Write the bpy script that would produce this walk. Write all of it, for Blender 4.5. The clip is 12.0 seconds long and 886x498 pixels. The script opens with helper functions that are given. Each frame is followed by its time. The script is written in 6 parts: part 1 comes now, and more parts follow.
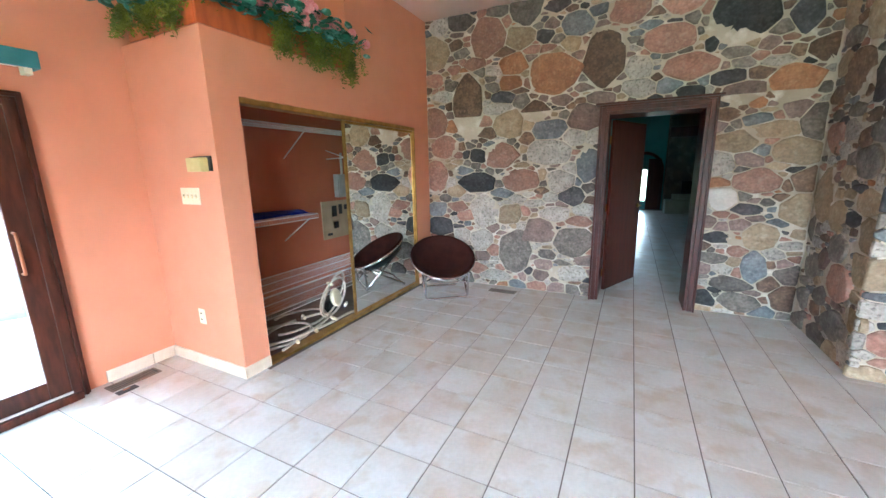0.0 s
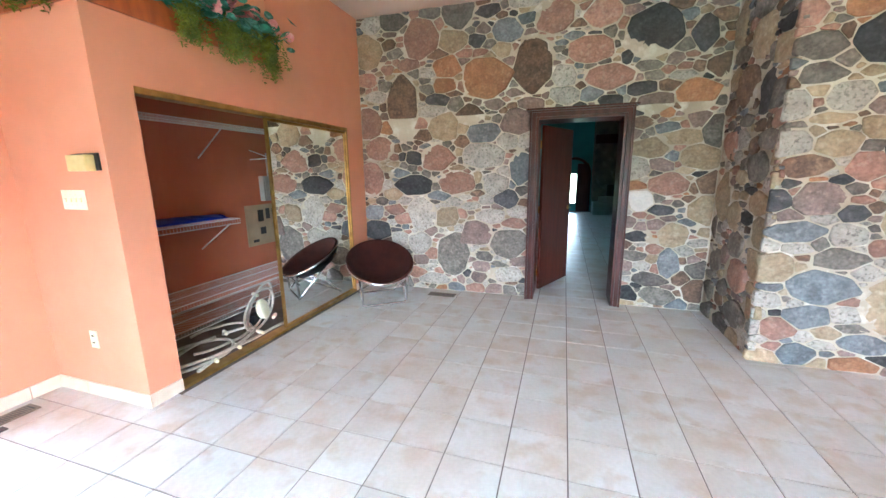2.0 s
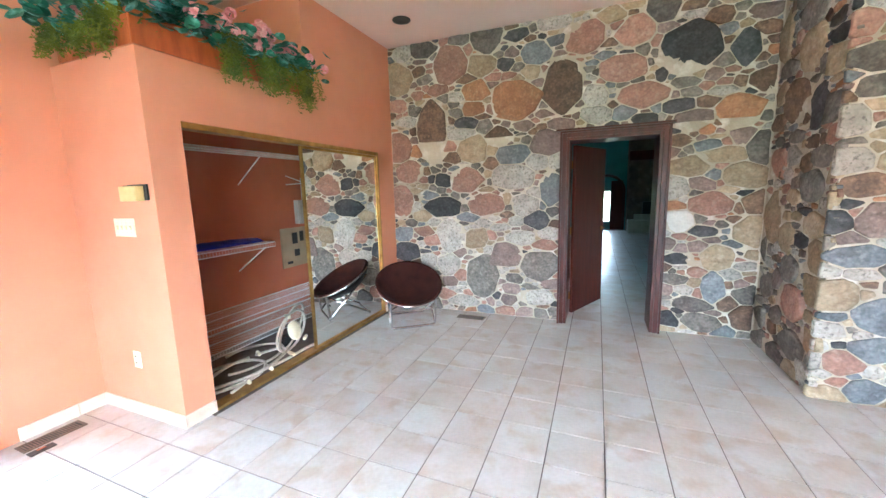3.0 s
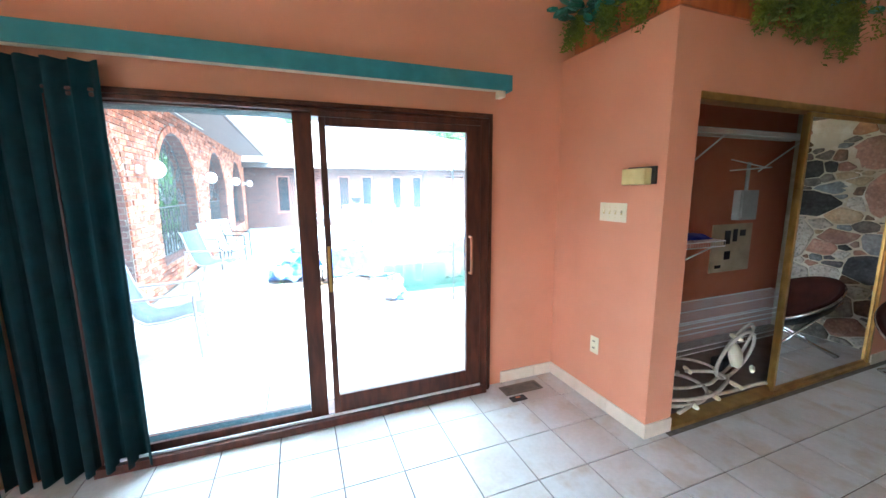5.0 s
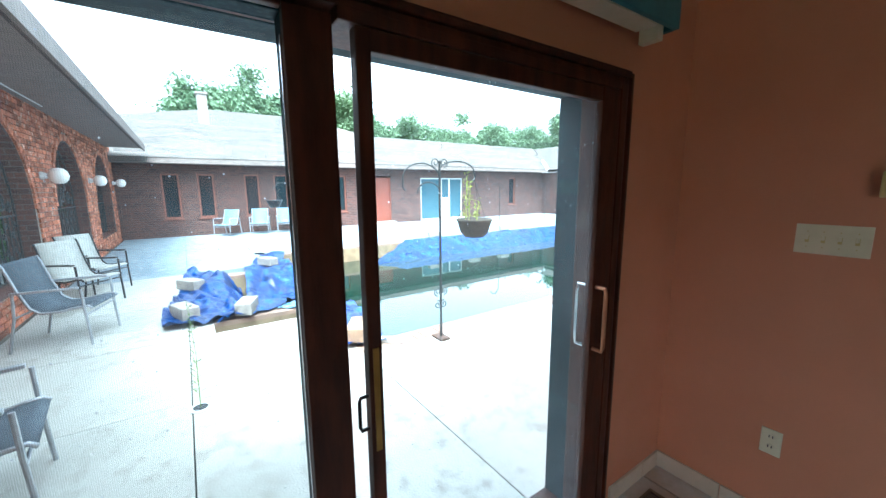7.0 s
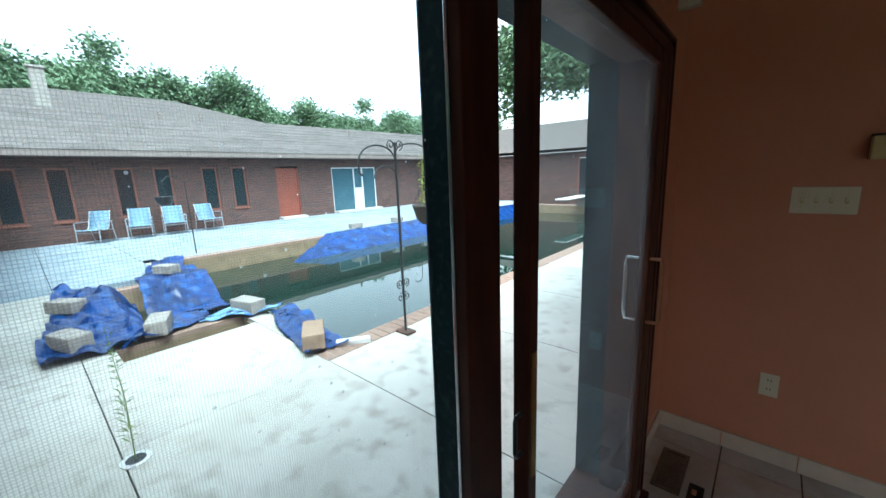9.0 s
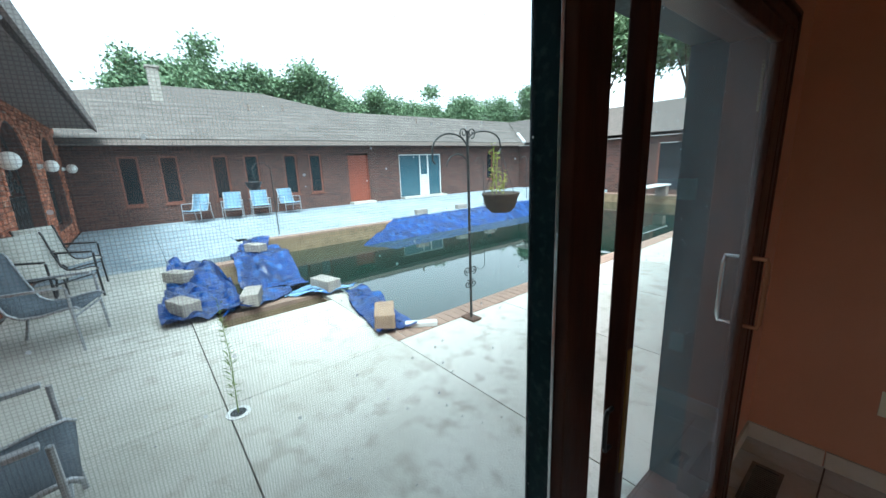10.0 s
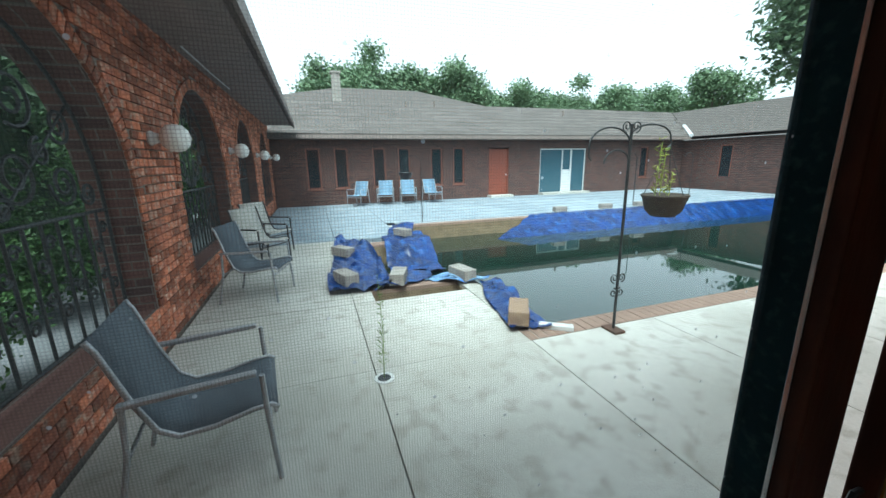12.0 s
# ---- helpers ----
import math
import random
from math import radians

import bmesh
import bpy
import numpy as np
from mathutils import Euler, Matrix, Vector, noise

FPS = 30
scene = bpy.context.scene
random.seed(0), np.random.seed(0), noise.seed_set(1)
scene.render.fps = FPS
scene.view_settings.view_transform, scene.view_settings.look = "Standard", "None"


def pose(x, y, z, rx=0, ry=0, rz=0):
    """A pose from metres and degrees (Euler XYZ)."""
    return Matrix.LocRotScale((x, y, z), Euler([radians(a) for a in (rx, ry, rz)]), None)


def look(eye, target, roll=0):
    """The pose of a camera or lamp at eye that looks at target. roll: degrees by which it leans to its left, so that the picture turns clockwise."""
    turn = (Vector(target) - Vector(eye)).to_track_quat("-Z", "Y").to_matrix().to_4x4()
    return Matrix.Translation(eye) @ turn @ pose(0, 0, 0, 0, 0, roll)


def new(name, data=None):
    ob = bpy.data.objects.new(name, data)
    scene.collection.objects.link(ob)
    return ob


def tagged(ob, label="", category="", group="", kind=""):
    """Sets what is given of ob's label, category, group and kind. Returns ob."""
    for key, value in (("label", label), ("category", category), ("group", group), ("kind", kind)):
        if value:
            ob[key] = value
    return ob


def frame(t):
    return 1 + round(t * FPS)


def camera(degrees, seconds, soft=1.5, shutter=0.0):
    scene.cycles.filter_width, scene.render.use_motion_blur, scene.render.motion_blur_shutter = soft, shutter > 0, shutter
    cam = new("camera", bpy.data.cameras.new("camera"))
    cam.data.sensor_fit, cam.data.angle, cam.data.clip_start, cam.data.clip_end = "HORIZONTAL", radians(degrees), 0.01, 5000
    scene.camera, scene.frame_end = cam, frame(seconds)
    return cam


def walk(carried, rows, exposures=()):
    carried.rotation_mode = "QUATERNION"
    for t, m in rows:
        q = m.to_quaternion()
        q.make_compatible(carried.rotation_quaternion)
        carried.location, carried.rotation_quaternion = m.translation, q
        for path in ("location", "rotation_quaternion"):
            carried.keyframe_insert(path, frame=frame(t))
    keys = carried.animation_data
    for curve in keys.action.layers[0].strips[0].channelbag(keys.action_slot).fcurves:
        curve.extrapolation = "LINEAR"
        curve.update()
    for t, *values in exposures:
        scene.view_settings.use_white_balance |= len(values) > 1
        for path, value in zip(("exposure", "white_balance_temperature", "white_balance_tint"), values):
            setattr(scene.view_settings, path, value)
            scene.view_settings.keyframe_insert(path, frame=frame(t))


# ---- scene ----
cam = camera(99.8, 12.0)

PATH = [
    (0, (-0.12, -3.289, 1.463), (-0.998, -1.54, 1.051), -1.1),
    (0.5, (-0.126, -3.287, 1.464), (-1.022, -1.547, 1.053), -1.1),
    (1, (-0.136, -3.278, 1.464), (-1.033, -1.539, 1.051), -1.0),
    (1.5, (-0.161, -3.263, 1.472), (-0.955, -1.476, 1.055), -0.8),
    (2, (-0.088, -3.188, 1.452), (-0.689, -1.323, 1.052), -0.7),
    (2.5, (-0.045, -3.134, 1.472), (-0.54, -1.227, 1.124), -0.7),
    (3, (-0.088, -3.149, 1.493), (-0.844, -1.322, 1.19), -1.5),
    (3.5, (-0.199, -3.263, 1.473), (-1.44, -1.722, 1.182), -1.2),
    (3.7, (-0.275, -3.312, 1.461), (-1.673, -1.912, 1.174), -0.9),
    (5.3, (-1.316, -3.606, 1.471), (-3.172, -2.932, 1.154), -0.5),
    (5.5, (-1.482, -3.645, 1.48), (-3.307, -2.893, 1.159), -0.5),
    (6, (-1.891, -3.664, 1.459), (-3.659, -2.786, 1.138), -0.5),
    (6.5, (-2.274, -3.715, 1.458), (-4.035, -2.818, 1.152), -0.6),
    (7, (-2.546, -3.748, 1.53), (-4.175, -2.632, 1.208), -0.5),
    (7.2, (-2.649, -3.737, 1.514), (-4.189, -2.5, 1.198), -0.5),
    (8.8, (-3.03, -4.013, 1.489), (-4.286, -2.501, 1.123), -1.9),
    (9, (-3.041, -4.014, 1.487), (-4.34, -2.544, 1.1), -2.2),
    (9.5, (-3.055, -4.042, 1.49), (-4.453, -2.676, 1.066), -2.4),
    (10, (-3.07, -4.088, 1.506), (-4.587, -2.862, 1.063), -2.2),
    (10.5, (-3.096, -4.128, 1.52), (-4.736, -3.077, 1.069), -1.6),
    (11, (-3.107, -4.171, 1.528), (-4.837, -3.277, 1.074), -1.1),
    (11.5, (-3.129, -4.18, 1.529), (-4.942, -3.468, 1.073), -0.9),
    (12, (-3.134, -4.176, 1.519), (-4.977, -3.549, 1.064), -1.0),
]
walk(
    cam,
    [(t, look(e, g, r)) for t, e, g, r in PATH],
    exposures=[(0, 6.6, 5000, -2), (1.5, 6.7, 5000, -2), (2.5, 7.0, 5000, -2), (3.7, 7.0, 5000, -2), (5.3, 5.2, 5100, -2), (6.5, 3.9, 5300, -2), (7.2, 3.2, 5400, -2), (8.8, 2.4, 5500, -3), (10, 2.25, 5700, -3), (12, 1.85, 5900, -3)],
)

# ---- light ----
world = bpy.data.worlds.new("sky")
scene.world = world
world.use_nodes = True
wn = world.node_tree.nodes
sky = wn.new("ShaderNodeTexSky")
sky.sky_type, sky.sun_disc = "NISHITA", False
sky.sun_elevation, sky.sun_rotation = radians(60), radians(117)
sky.air_density, sky.dust_density, sky.ozone_density = 1.0, 4.0, 1.0
wn["Background"].inputs["Strength"].default_value = 0.12
haze = wn.new("ShaderNodeHueSaturation")
haze.inputs["Saturation"].default_value, haze.inputs["Value"].default_value = 0.18, 1.2
world.node_tree.links.new(sky.outputs["Color"], haze.inputs["Color"])
world.node_tree.links.new(haze.outputs["Color"], wn["Background"].inputs["Color"])

sun = new("sun", bpy.data.lights.new("sun", "SUN"))
sun.data.energy, sun.data.angle, sun.data.color = 0.6, radians(20), (1.0, 0.96, 0.9)
sun.matrix_world = look((16, -8, 31), (0, 0, 0))


# ---- helpers of this scene ----
def part(name, bm, material, parent=None, label="", smooth=False):
    """One mesh object from a bmesh, under a thing or a part."""
    me = bpy.data.meshes.new(name)
    bm.normal_update()
    bm.to_mesh(me)
    bm.free()
    if smooth:
        me.shade_smooth()
    me.materials.append(material)
    ob = new(name, me)
    if parent:
        ob.parent = parent
    if label:
        ob["label"] = label
    return ob


def thing(name, label, category, at=(0, 0, 0), turn=0, group="", kind=""):
    ob = new(name)
    ob.matrix_world = pose(*at, 0, 0, turn)
    return tagged(ob, label, category, group, kind)


def box(x0, x1, y0, y1, z0, z1, bm=None, bevel=0.0, m=None):
    """A box between two corners, added to bm or to a new one."""
    one = bmesh.new()
    bmesh.ops.create_cube(one, size=1)
    for v in one.verts:
        v.co = Vector(((x0 + x1) / 2 + v.co.x * (x1 - x0), (y0 + y1) / 2 + v.co.y * (y1 - y0), (z0 + z1) / 2 + v.co.z * (z1 - z0)))
    if bevel:
        bmesh.ops.bevel(one, geom=one.edges[:], offset=bevel, segments=2, affect="EDGES", profile=0.6)
    if m is not None:
        bmesh.ops.transform(one, matrix=m, verts=one.verts)
    if bm is None:
        return one
    merge(bm, one)
    return bm


def merge(bm, other):
    me = bpy.data.meshes.new("tmp")
    other.to_mesh(me)
    other.free()
    bm.from_mesh(me)
    bpy.data.meshes.remove(me)
    return bm


def tube(points, r, bm=None, sides=8, closed=False, r_end=None):
    """A round bar along points."""
    bm = bm or bmesh.new()
    pts = [Vector(p) for p in points]
    n = len(pts)
    rings, side = [], None
    for i, p in enumerate(pts):
        a = pts[i - 1] if (i or closed) else p
        b = pts[(i + 1) % n] if (i < n - 1 or closed) else p
        d = (b - a).normalized() if (b - a).length > 1e-9 else Vector((0, 0, 1))
        if side is None:
            side = d.orthogonal().normalized()
        side = (side - d * side.dot(d)).normalized() if (side - d * side.dot(d)).length > 1e-6 else d.orthogonal().normalized()
        up = d.cross(side)
        rr = r if r_end is None else r + (r_end - r) * i / max(1, n - 1)
        rings.append([bm.verts.new(p + (side * math.cos(t) + up * math.sin(t)) * rr) for t in (2 * math.pi * k / sides for k in range(sides))])
    for i in range(n if closed else n - 1):
        a, b = rings[i], rings[(i + 1) % n]
        for k in range(sides):
            bm.faces.new((a[k], a[(k + 1) % sides], b[(k + 1) % sides], b[k]))
    if not closed:
        bm.faces.new(rings[0][::-1])
        bm.faces.new(rings[-1])
    return bm


def spin(profile, bm=None, sides=24, m=None):
    """A turned body from (radius, height) pairs."""
    one = bmesh.new()
    rings = []
    for r, z in profile:
        if r < 1e-5:
            rings.append([one.verts.new((0, 0, z))])
        else:
            rings.append([one.verts.new((r * math.cos(t), r * math.sin(t), z)) for t in (2 * math.pi * k / sides for k in range(sides))])
    for a, b in zip(rings, rings[1:]):
        for k in range(sides):
            j = (k + 1) % sides
            if len(a) == 1 and len(b) == 1:
                continue
            if len(a) == 1:
                one.faces.new((a[0], b[j], b[k]))
            elif len(b) == 1:
                one.faces.new((a[k], a[j], b[0]))
            else:
                one.faces.new((a[k], a[j], b[j], b[k]))
    bmesh.ops.recalc_face_normals(one, faces=one.faces[:])
    if m is not None:
        bmesh.ops.transform(one, matrix=m, verts=one.verts)
    if bm is None:
        return one
    return merge(bm, one)


def prism(outline, z0, z1, bm=None, m=None):
    """A flat outline of (x, y) drawn up from z0 to z1."""
    one = bmesh.new()
    lo = [one.verts.new((x, y, z0)) for x, y in outline]
    hi = [one.verts.new((x, y, z1)) for x, y in outline]
    one.faces.new(lo[::-1])
    one.faces.new(hi)
    for i in range(len(lo)):
        j = (i + 1) % len(lo)
        one.faces.new((lo[i], lo[j], hi[j], hi[i]))
    bmesh.ops.recalc_face_normals(one, faces=one.faces[:])
    if m is not None:
        bmesh.ops.transform(one, matrix=m, verts=one.verts)
    if bm is None:
        return one
    return merge(bm, one)


def arc(cx, cz, r, a0, a1, n=12):
    return [(cx + r * math.cos(radians(a0 + (a1 - a0) * i / n)), cz + r * math.sin(radians(a0 + (a1 - a0) * i / n))) for i in range(n + 1)]


# ---- materials ----
def mat(name, a, b=None, rough=0.6, scale=8.0, bump=0.0, bump_scale=60.0, metal=0.0, c=None, fleck=40.0, rand=0.0, spec=0.5, stretch=(1, 1, 1), sheen=0.0):
    """A surface of two tones mixed by large stains, fine grain and relief; rand varies piece by piece."""
    m = bpy.data.materials.new(name)
    m.use_nodes = True
    nt = m.node_tree
    bs = nt.nodes["Principled BSDF"]
    bs.inputs["Roughness"].default_value, bs.inputs["Metallic"].default_value = rough, metal
    bs.inputs["Specular IOR Level"].default_value = spec
    if sheen:
        bs.inputs["Sheen Weight"].default_value = sheen
    b = b or tuple(v * 0.85 for v in a)
    co, mp = nt.nodes.new("ShaderNodeTexCoord"), nt.nodes.new("ShaderNodeMapping")
    mp.inputs["Scale"].default_value = stretch
    nt.links.new(co.outputs["Object"], mp.inputs["Vector"])
    chance = None
    if rand:
        oi, gi, sm, fr, far = (nt.nodes.new("ShaderNode" + k) for k in ("ObjectInfo", "NewGeometry", "Math", "Math", "Math"))
        sm.operation, fr.operation, far.operation = "ADD", "FRACT", "MULTIPLY"
        nt.links.new(oi.outputs["Random"], sm.inputs[0])
        nt.links.new(gi.outputs["Random Per Island"], sm.inputs[1])
        nt.links.new(sm.outputs[0], fr.inputs[0])
        chance = fr.outputs[0]
        far.inputs[1].default_value = 70.0
        nt.links.new(chance, far.inputs[0])
        nt.links.new(far.outputs[0], mp.inputs["Location"])

    def noise_tex(s, detail=4):
        n = nt.nodes.new("ShaderNodeTexNoise")
        n.inputs["Scale"].default_value, n.inputs["Detail"].default_value = s, detail
        nt.links.new(mp.outputs["Vector"], n.inputs["Vector"])
        return n

    def ramp(src, lo, hi):
        r = nt.nodes.new("ShaderNodeMapRange")
        r.inputs["From Min"].default_value, r.inputs["From Max"].default_value = lo, hi
        nt.links.new(src, r.inputs["Value"])
        return r.outputs["Result"]

    def mix(fac, x, y, kind="MIX"):
        n = nt.nodes.new("ShaderNodeMix")
        n.data_type, n.blend_type = "RGBA", kind
        for k, v in ((0, fac), (6, x), (7, y)):
            if isinstance(v, (int, float)):
                n.inputs[k].default_value = v
            elif isinstance(v, tuple):
                n.inputs[k].default_value = (*v, 1)
            else:
                nt.links.new(v, n.inputs[k])
        return n.outputs[2]

    col = mix(ramp(noise_tex(scale).outputs["Fac"], 0.35, 0.65), a, b)
    if c:
        col = mix(ramp(noise_tex(fleck, 6).outputs["Fac"], 0.52, 0.68), col, c)
    if rand:
        hv = nt.nodes.new("ShaderNodeHueSaturation")
        r2 = nt.nodes.new("ShaderNodeMapRange")
        r2.inputs["To Min"].default_value, r2.inputs["To Max"].default_value = 1 - rand, 1 + rand
        nt.links.new(chance, r2.inputs["Value"])
        grain = nt.nodes.new("ShaderNodeMapRange")
        grain.inputs["From Min"].default_value, grain.inputs["From Max"].default_value = 0.3, 0.7
        grain.inputs["To Min"].default_value, grain.inputs["To Max"].default_value = 1 - min(0.3, rand), 1 + min(0.3, rand)
        nt.links.new(noise_tex(45, 9).outputs["Fac"], grain.inputs["Value"])
        both = nt.nodes.new("ShaderNodeMath")
        both.operation = "MULTIPLY"
        nt.links.new(r2.outputs["Result"], both.inputs[0])
        nt.links.new(grain.outputs["Result"], both.inputs[1])
        nt.links.new(both.outputs[0], hv.inputs["Value"])
        nt.links.new(col, hv.inputs["Color"])
        col = hv.outputs["Color"]
    nt.links.new(col, bs.inputs["Base Color"])
    rg = nt.nodes.new("ShaderNodeMapRange")
    rg.inputs["To Min"].default_value, rg.inputs["To Max"].default_value = max(0.02, rough - 0.1), min(1, rough + 0.1)
    nt.links.new(noise_tex(scale * 3).outputs["Fac"], rg.inputs["Value"])
    nt.links.new(rg.outputs["Result"], bs.inputs["Roughness"])
    if bump:
        bp = nt.nodes.new("ShaderNodeBump")
        bp.inputs["Strength"].default_value, bp.inputs["Distance"].default_value = 1.0, bump
        nt.links.new(noise_tex(bump_scale, 6).outputs["Fac"], bp.inputs["Height"])
        nt.links.new(bp.outputs["Normal"], bs.inputs["Normal"])
    return m


def glass(name, tint=(0.96, 0.98, 0.98), rough=0.0):
    """Thin clear glass: mostly lets through, mirrors by Fresnel."""
    m = bpy.data.materials.new(name)
    m.use_nodes = True
    nt = m.node_tree
    nt.nodes.clear()
    out, mx = nt.nodes.new("ShaderNodeOutputMaterial"), nt.nodes.new("ShaderNodeMixShader")
    tr, gl, fr = nt.nodes.new("ShaderNodeBsdfTransparent"), nt.nodes.new("ShaderNodeBsdfGlossy"), nt.nodes.new("ShaderNodeLayerWeight")
    steep, lift = nt.nodes.new("ShaderNodeMath"), nt.nodes.new("ShaderNodeMath")
    steep.operation, lift.operation = "POWER", "MULTIPLY_ADD"
    steep.inputs[1].default_value, lift.inputs[1].default_value, lift.inputs[2].default_value = 5.0, 0.35, 0.02
    fr.inputs["Blend"].default_value = 0.5
    nt.links.new(fr.outputs["Facing"], steep.inputs[0])
    nt.links.new(steep.outputs[0], lift.inputs[0])
    tr.inputs["Color"].default_value = (*tint, 1)
    gl.inputs["Roughness"].default_value = rough
    nt.links.new(lift.outputs[0], mx.inputs["Fac"])
    nt.links.new(tr.outputs["BSDF"], mx.inputs[1])
    nt.links.new(gl.outputs["BSDF"], mx.inputs[2])
    nt.links.new(mx.outputs["Shader"], out.inputs["Surface"])
    return m


PAINT = mat("coral_paint", (0.66, 0.285, 0.165), (0.63, 0.265, 0.15), 0.55, 3.0, 0.0006, 220)
CEIL = mat("ceiling_paint", (0.78, 0.60, 0.50), (0.75, 0.57, 0.47), 0.8, 2.0, 0.001, 150)
MORTAR = mat("mortar", (0.60, 0.54, 0.42), (0.42, 0.355, 0.26), 0.9, 2.2, 0.010, 30, c=(0.68, 0.64, 0.55), fleck=9)
TILE = mat("floor_tile", (0.60, 0.605, 0.595), (0.54, 0.50, 0.455), 0.36, 3.2, 0.0006, 30, c=(0.50, 0.435, 0.365), fleck=5.5, rand=0.05)
GROUT = mat("grout", (0.17, 0.145, 0.125), (0.12, 0.10, 0.09), 0.9, 20, 0.001, 90)
WOODDARK = mat("dark_stained_wood", (0.075, 0.018, 0.010), (0.04, 0.010, 0.006), 0.38, 4.0, 0.0006, 30, stretch=(6, 6, 1), spec=0.3)
DOORWOOD = mat("mahogany_door", (0.085, 0.019, 0.010), (0.06, 0.014, 0.008), 0.5, 3.0, 0.0004, 30, stretch=(6, 6, 0.7), spec=0.2)
SLIDEWOOD = mat("brown_slider_frame", (0.085, 0.025, 0.012), (0.04, 0.012, 0.007), 0.45, 5.0, 0.0006, 40, stretch=(5, 5, 1), spec=0.3)
BASEB = mat("baseboard_paint", (0.72, 0.62, 0.50), (0.66, 0.55, 0.43), 0.5, 8)
CONCRETE = mat("patio_concrete", (0.53, 0.52, 0.475), (0.42, 0.41, 0.365), 0.9, 0.9, 0.004, 90, c=(0.37, 0.355, 0.31), fleck=7, spec=0.25, rand=0.05)
# far deck concrete, with shade and sky tint put into its colour
DECKSHADED = mat("shaded_blue_grey_deck", (0.27, 0.32, 0.355), (0.20, 0.245, 0.28), 0.85, 0.9, 0.004, 90, c=(0.33, 0.36, 0.37), fleck=5, spec=0.3, rand=0.06)
BRICK = mat("red_brick", (0.46, 0.155, 0.08), (0.27, 0.095, 0.06), 0.88, 7, 0.004, 70, c=(0.46, 0.30, 0.22), fleck=14, rand=0.5, spec=0.2)
BRICKMORTAR = mat("brick_mortar", (0.24, 0.20, 0.165), (0.14, 0.11, 0.09), 0.95, 3, 0.002, 60)
SHINGLE = mat("grey_shingle", (0.125, 0.110, 0.100), (0.085, 0.076, 0.072), 0.95, 4, 0.004, 60, c=(0.17, 0.15, 0.13), fleck=30, rand=0.2, spec=0.2)
COPING = mat("pool_coping", (0.30, 0.20, 0.15), (0.22, 0.15, 0.115), 0.85, 8, 0.002, 60)
POOLWALL = mat("pool_wall", (0.23, 0.17, 0.10), (0.16, 0.12, 0.07), 0.8, 5, 0.002, 40)
WATER = mat("green_pool_water", (0.006, 0.024, 0.016), (0.005, 0.018, 0.013), 0.02, 1.0, 0.0004, 5)
for link in list(WATER.node_tree.nodes["Principled BSDF"].inputs["Roughness"].links):
    WATER.node_tree.links.remove(link)
WATER.node_tree.nodes["Principled BSDF"].inputs["Roughness"].default_value = 0.015
WATER.node_tree.nodes["Principled BSDF"].inputs["Specular IOR Level"].default_value = 1.0


def brick_wall_mat(name, along):
    """Far brickwork: courses of 0.2 x 0.068 m, laid along x or y."""
    m = bpy.data.materials.new(name)
    m.use_nodes = True
    nt = m.node_tree
    bs = nt.nodes["Principled BSDF"]
    bs.inputs["Roughness"].default_value = 0.88
    co, sp, cb, bt = (nt.nodes.new("ShaderNode" + k) for k in ("TexCoord", "SeparateXYZ", "CombineXYZ", "TexBrick"))
    nt.links.new(co.outputs["Object"], sp.inputs[0])
    nt.links.new(sp.outputs[along], cb.inputs[0])
    nt.links.new(sp.outputs["Z"], cb.inputs[1])
    nt.links.new(cb.outputs[0], bt.inputs["Vector"])
    for k, v in (("Color1", (0.135, 0.06, 0.047, 1)), ("Color2", (0.06, 0.034, 0.031, 1)), ("Mortar", (0.15, 0.125, 0.11, 1)), ("Scale", 1.0), ("Mortar Size", 0.006), ("Bias", -0.1), ("Brick Width", 0.21), ("Row Height", 0.075)):
        bt.inputs[k].default_value = v
    no, mx = nt.nodes.new("ShaderNodeTexNoise"), nt.nodes.new("ShaderNodeMix")
    no.inputs["Scale"].default_value, no.inputs["Detail"].default_value = 0.9, 6
    nt.links.new(co.outputs["Object"], no.inputs["Vector"])
    mx.data_type, mx.blend_type = "RGBA", "MULTIPLY"
    mx.inputs[0].default_value = 0.35
    nt.links.new(bt.outputs["Color"], mx.inputs[6])
    nt.links.new(no.outputs["Fac"], mx.inputs[7])
    nt.links.new(mx.outputs[2], bs.inputs["Base Color"])
    bp = nt.nodes.new("ShaderNodeBump")
    bp.inputs["Distance"].default_value, bp.invert = 0.006, True
    nt.links.new(bt.outputs["Fac"], bp.inputs["Height"])
    nt.links.new(bp.outputs["Normal"], bs.inputs["Normal"])
    return m


BRICK_Y = brick_wall_mat("brickwork_far", "Y")
BRICK_X = brick_wall_mat("brickwork_side", "X")


def wall_y(x0, x1, y0, y1, z0, z1, holes):
    """A wall that runs along y, with openings (y0, y1, z0, z1)."""
    bm = bmesh.new()
    cuts = sorted({y0, y1, *[h[0] for h in holes], *[h[1] for h in holes]})
    for a, b in zip(cuts, cuts[1:]):
        inside = [h for h in holes if h[0] <= a + 1e-6 and h[1] >= b - 1e-6]
        z = z0
        for h in sorted(inside, key=lambda q: q[2]):
            if h[2] > z + 1e-4:
                box(x0, x1, a, b, z, h[2], bm)
            z = h[3]
        if z1 > z + 1e-4:
            box(x0, x1, a, b, z, z1, bm)
    bmesh.ops.remove_doubles(bm, verts=bm.verts, dist=1e-5)
    return bm


def wall_x(x0, x1, y0, y1, z0, z1, holes):
    bm = wall_y(y0, y1, x0, x1, z0, z1, holes)
    for v in bm.verts:
        v.co = Vector((v.co.y, v.co.x, v.co.z))
    bmesh.ops.recalc_face_normals(bm, faces=bm.faces[:])
    return bm


def setting(name, bm, material, label="", category="wall"):
    return tagged(part(name, bm, material), label, category, kind="structure")


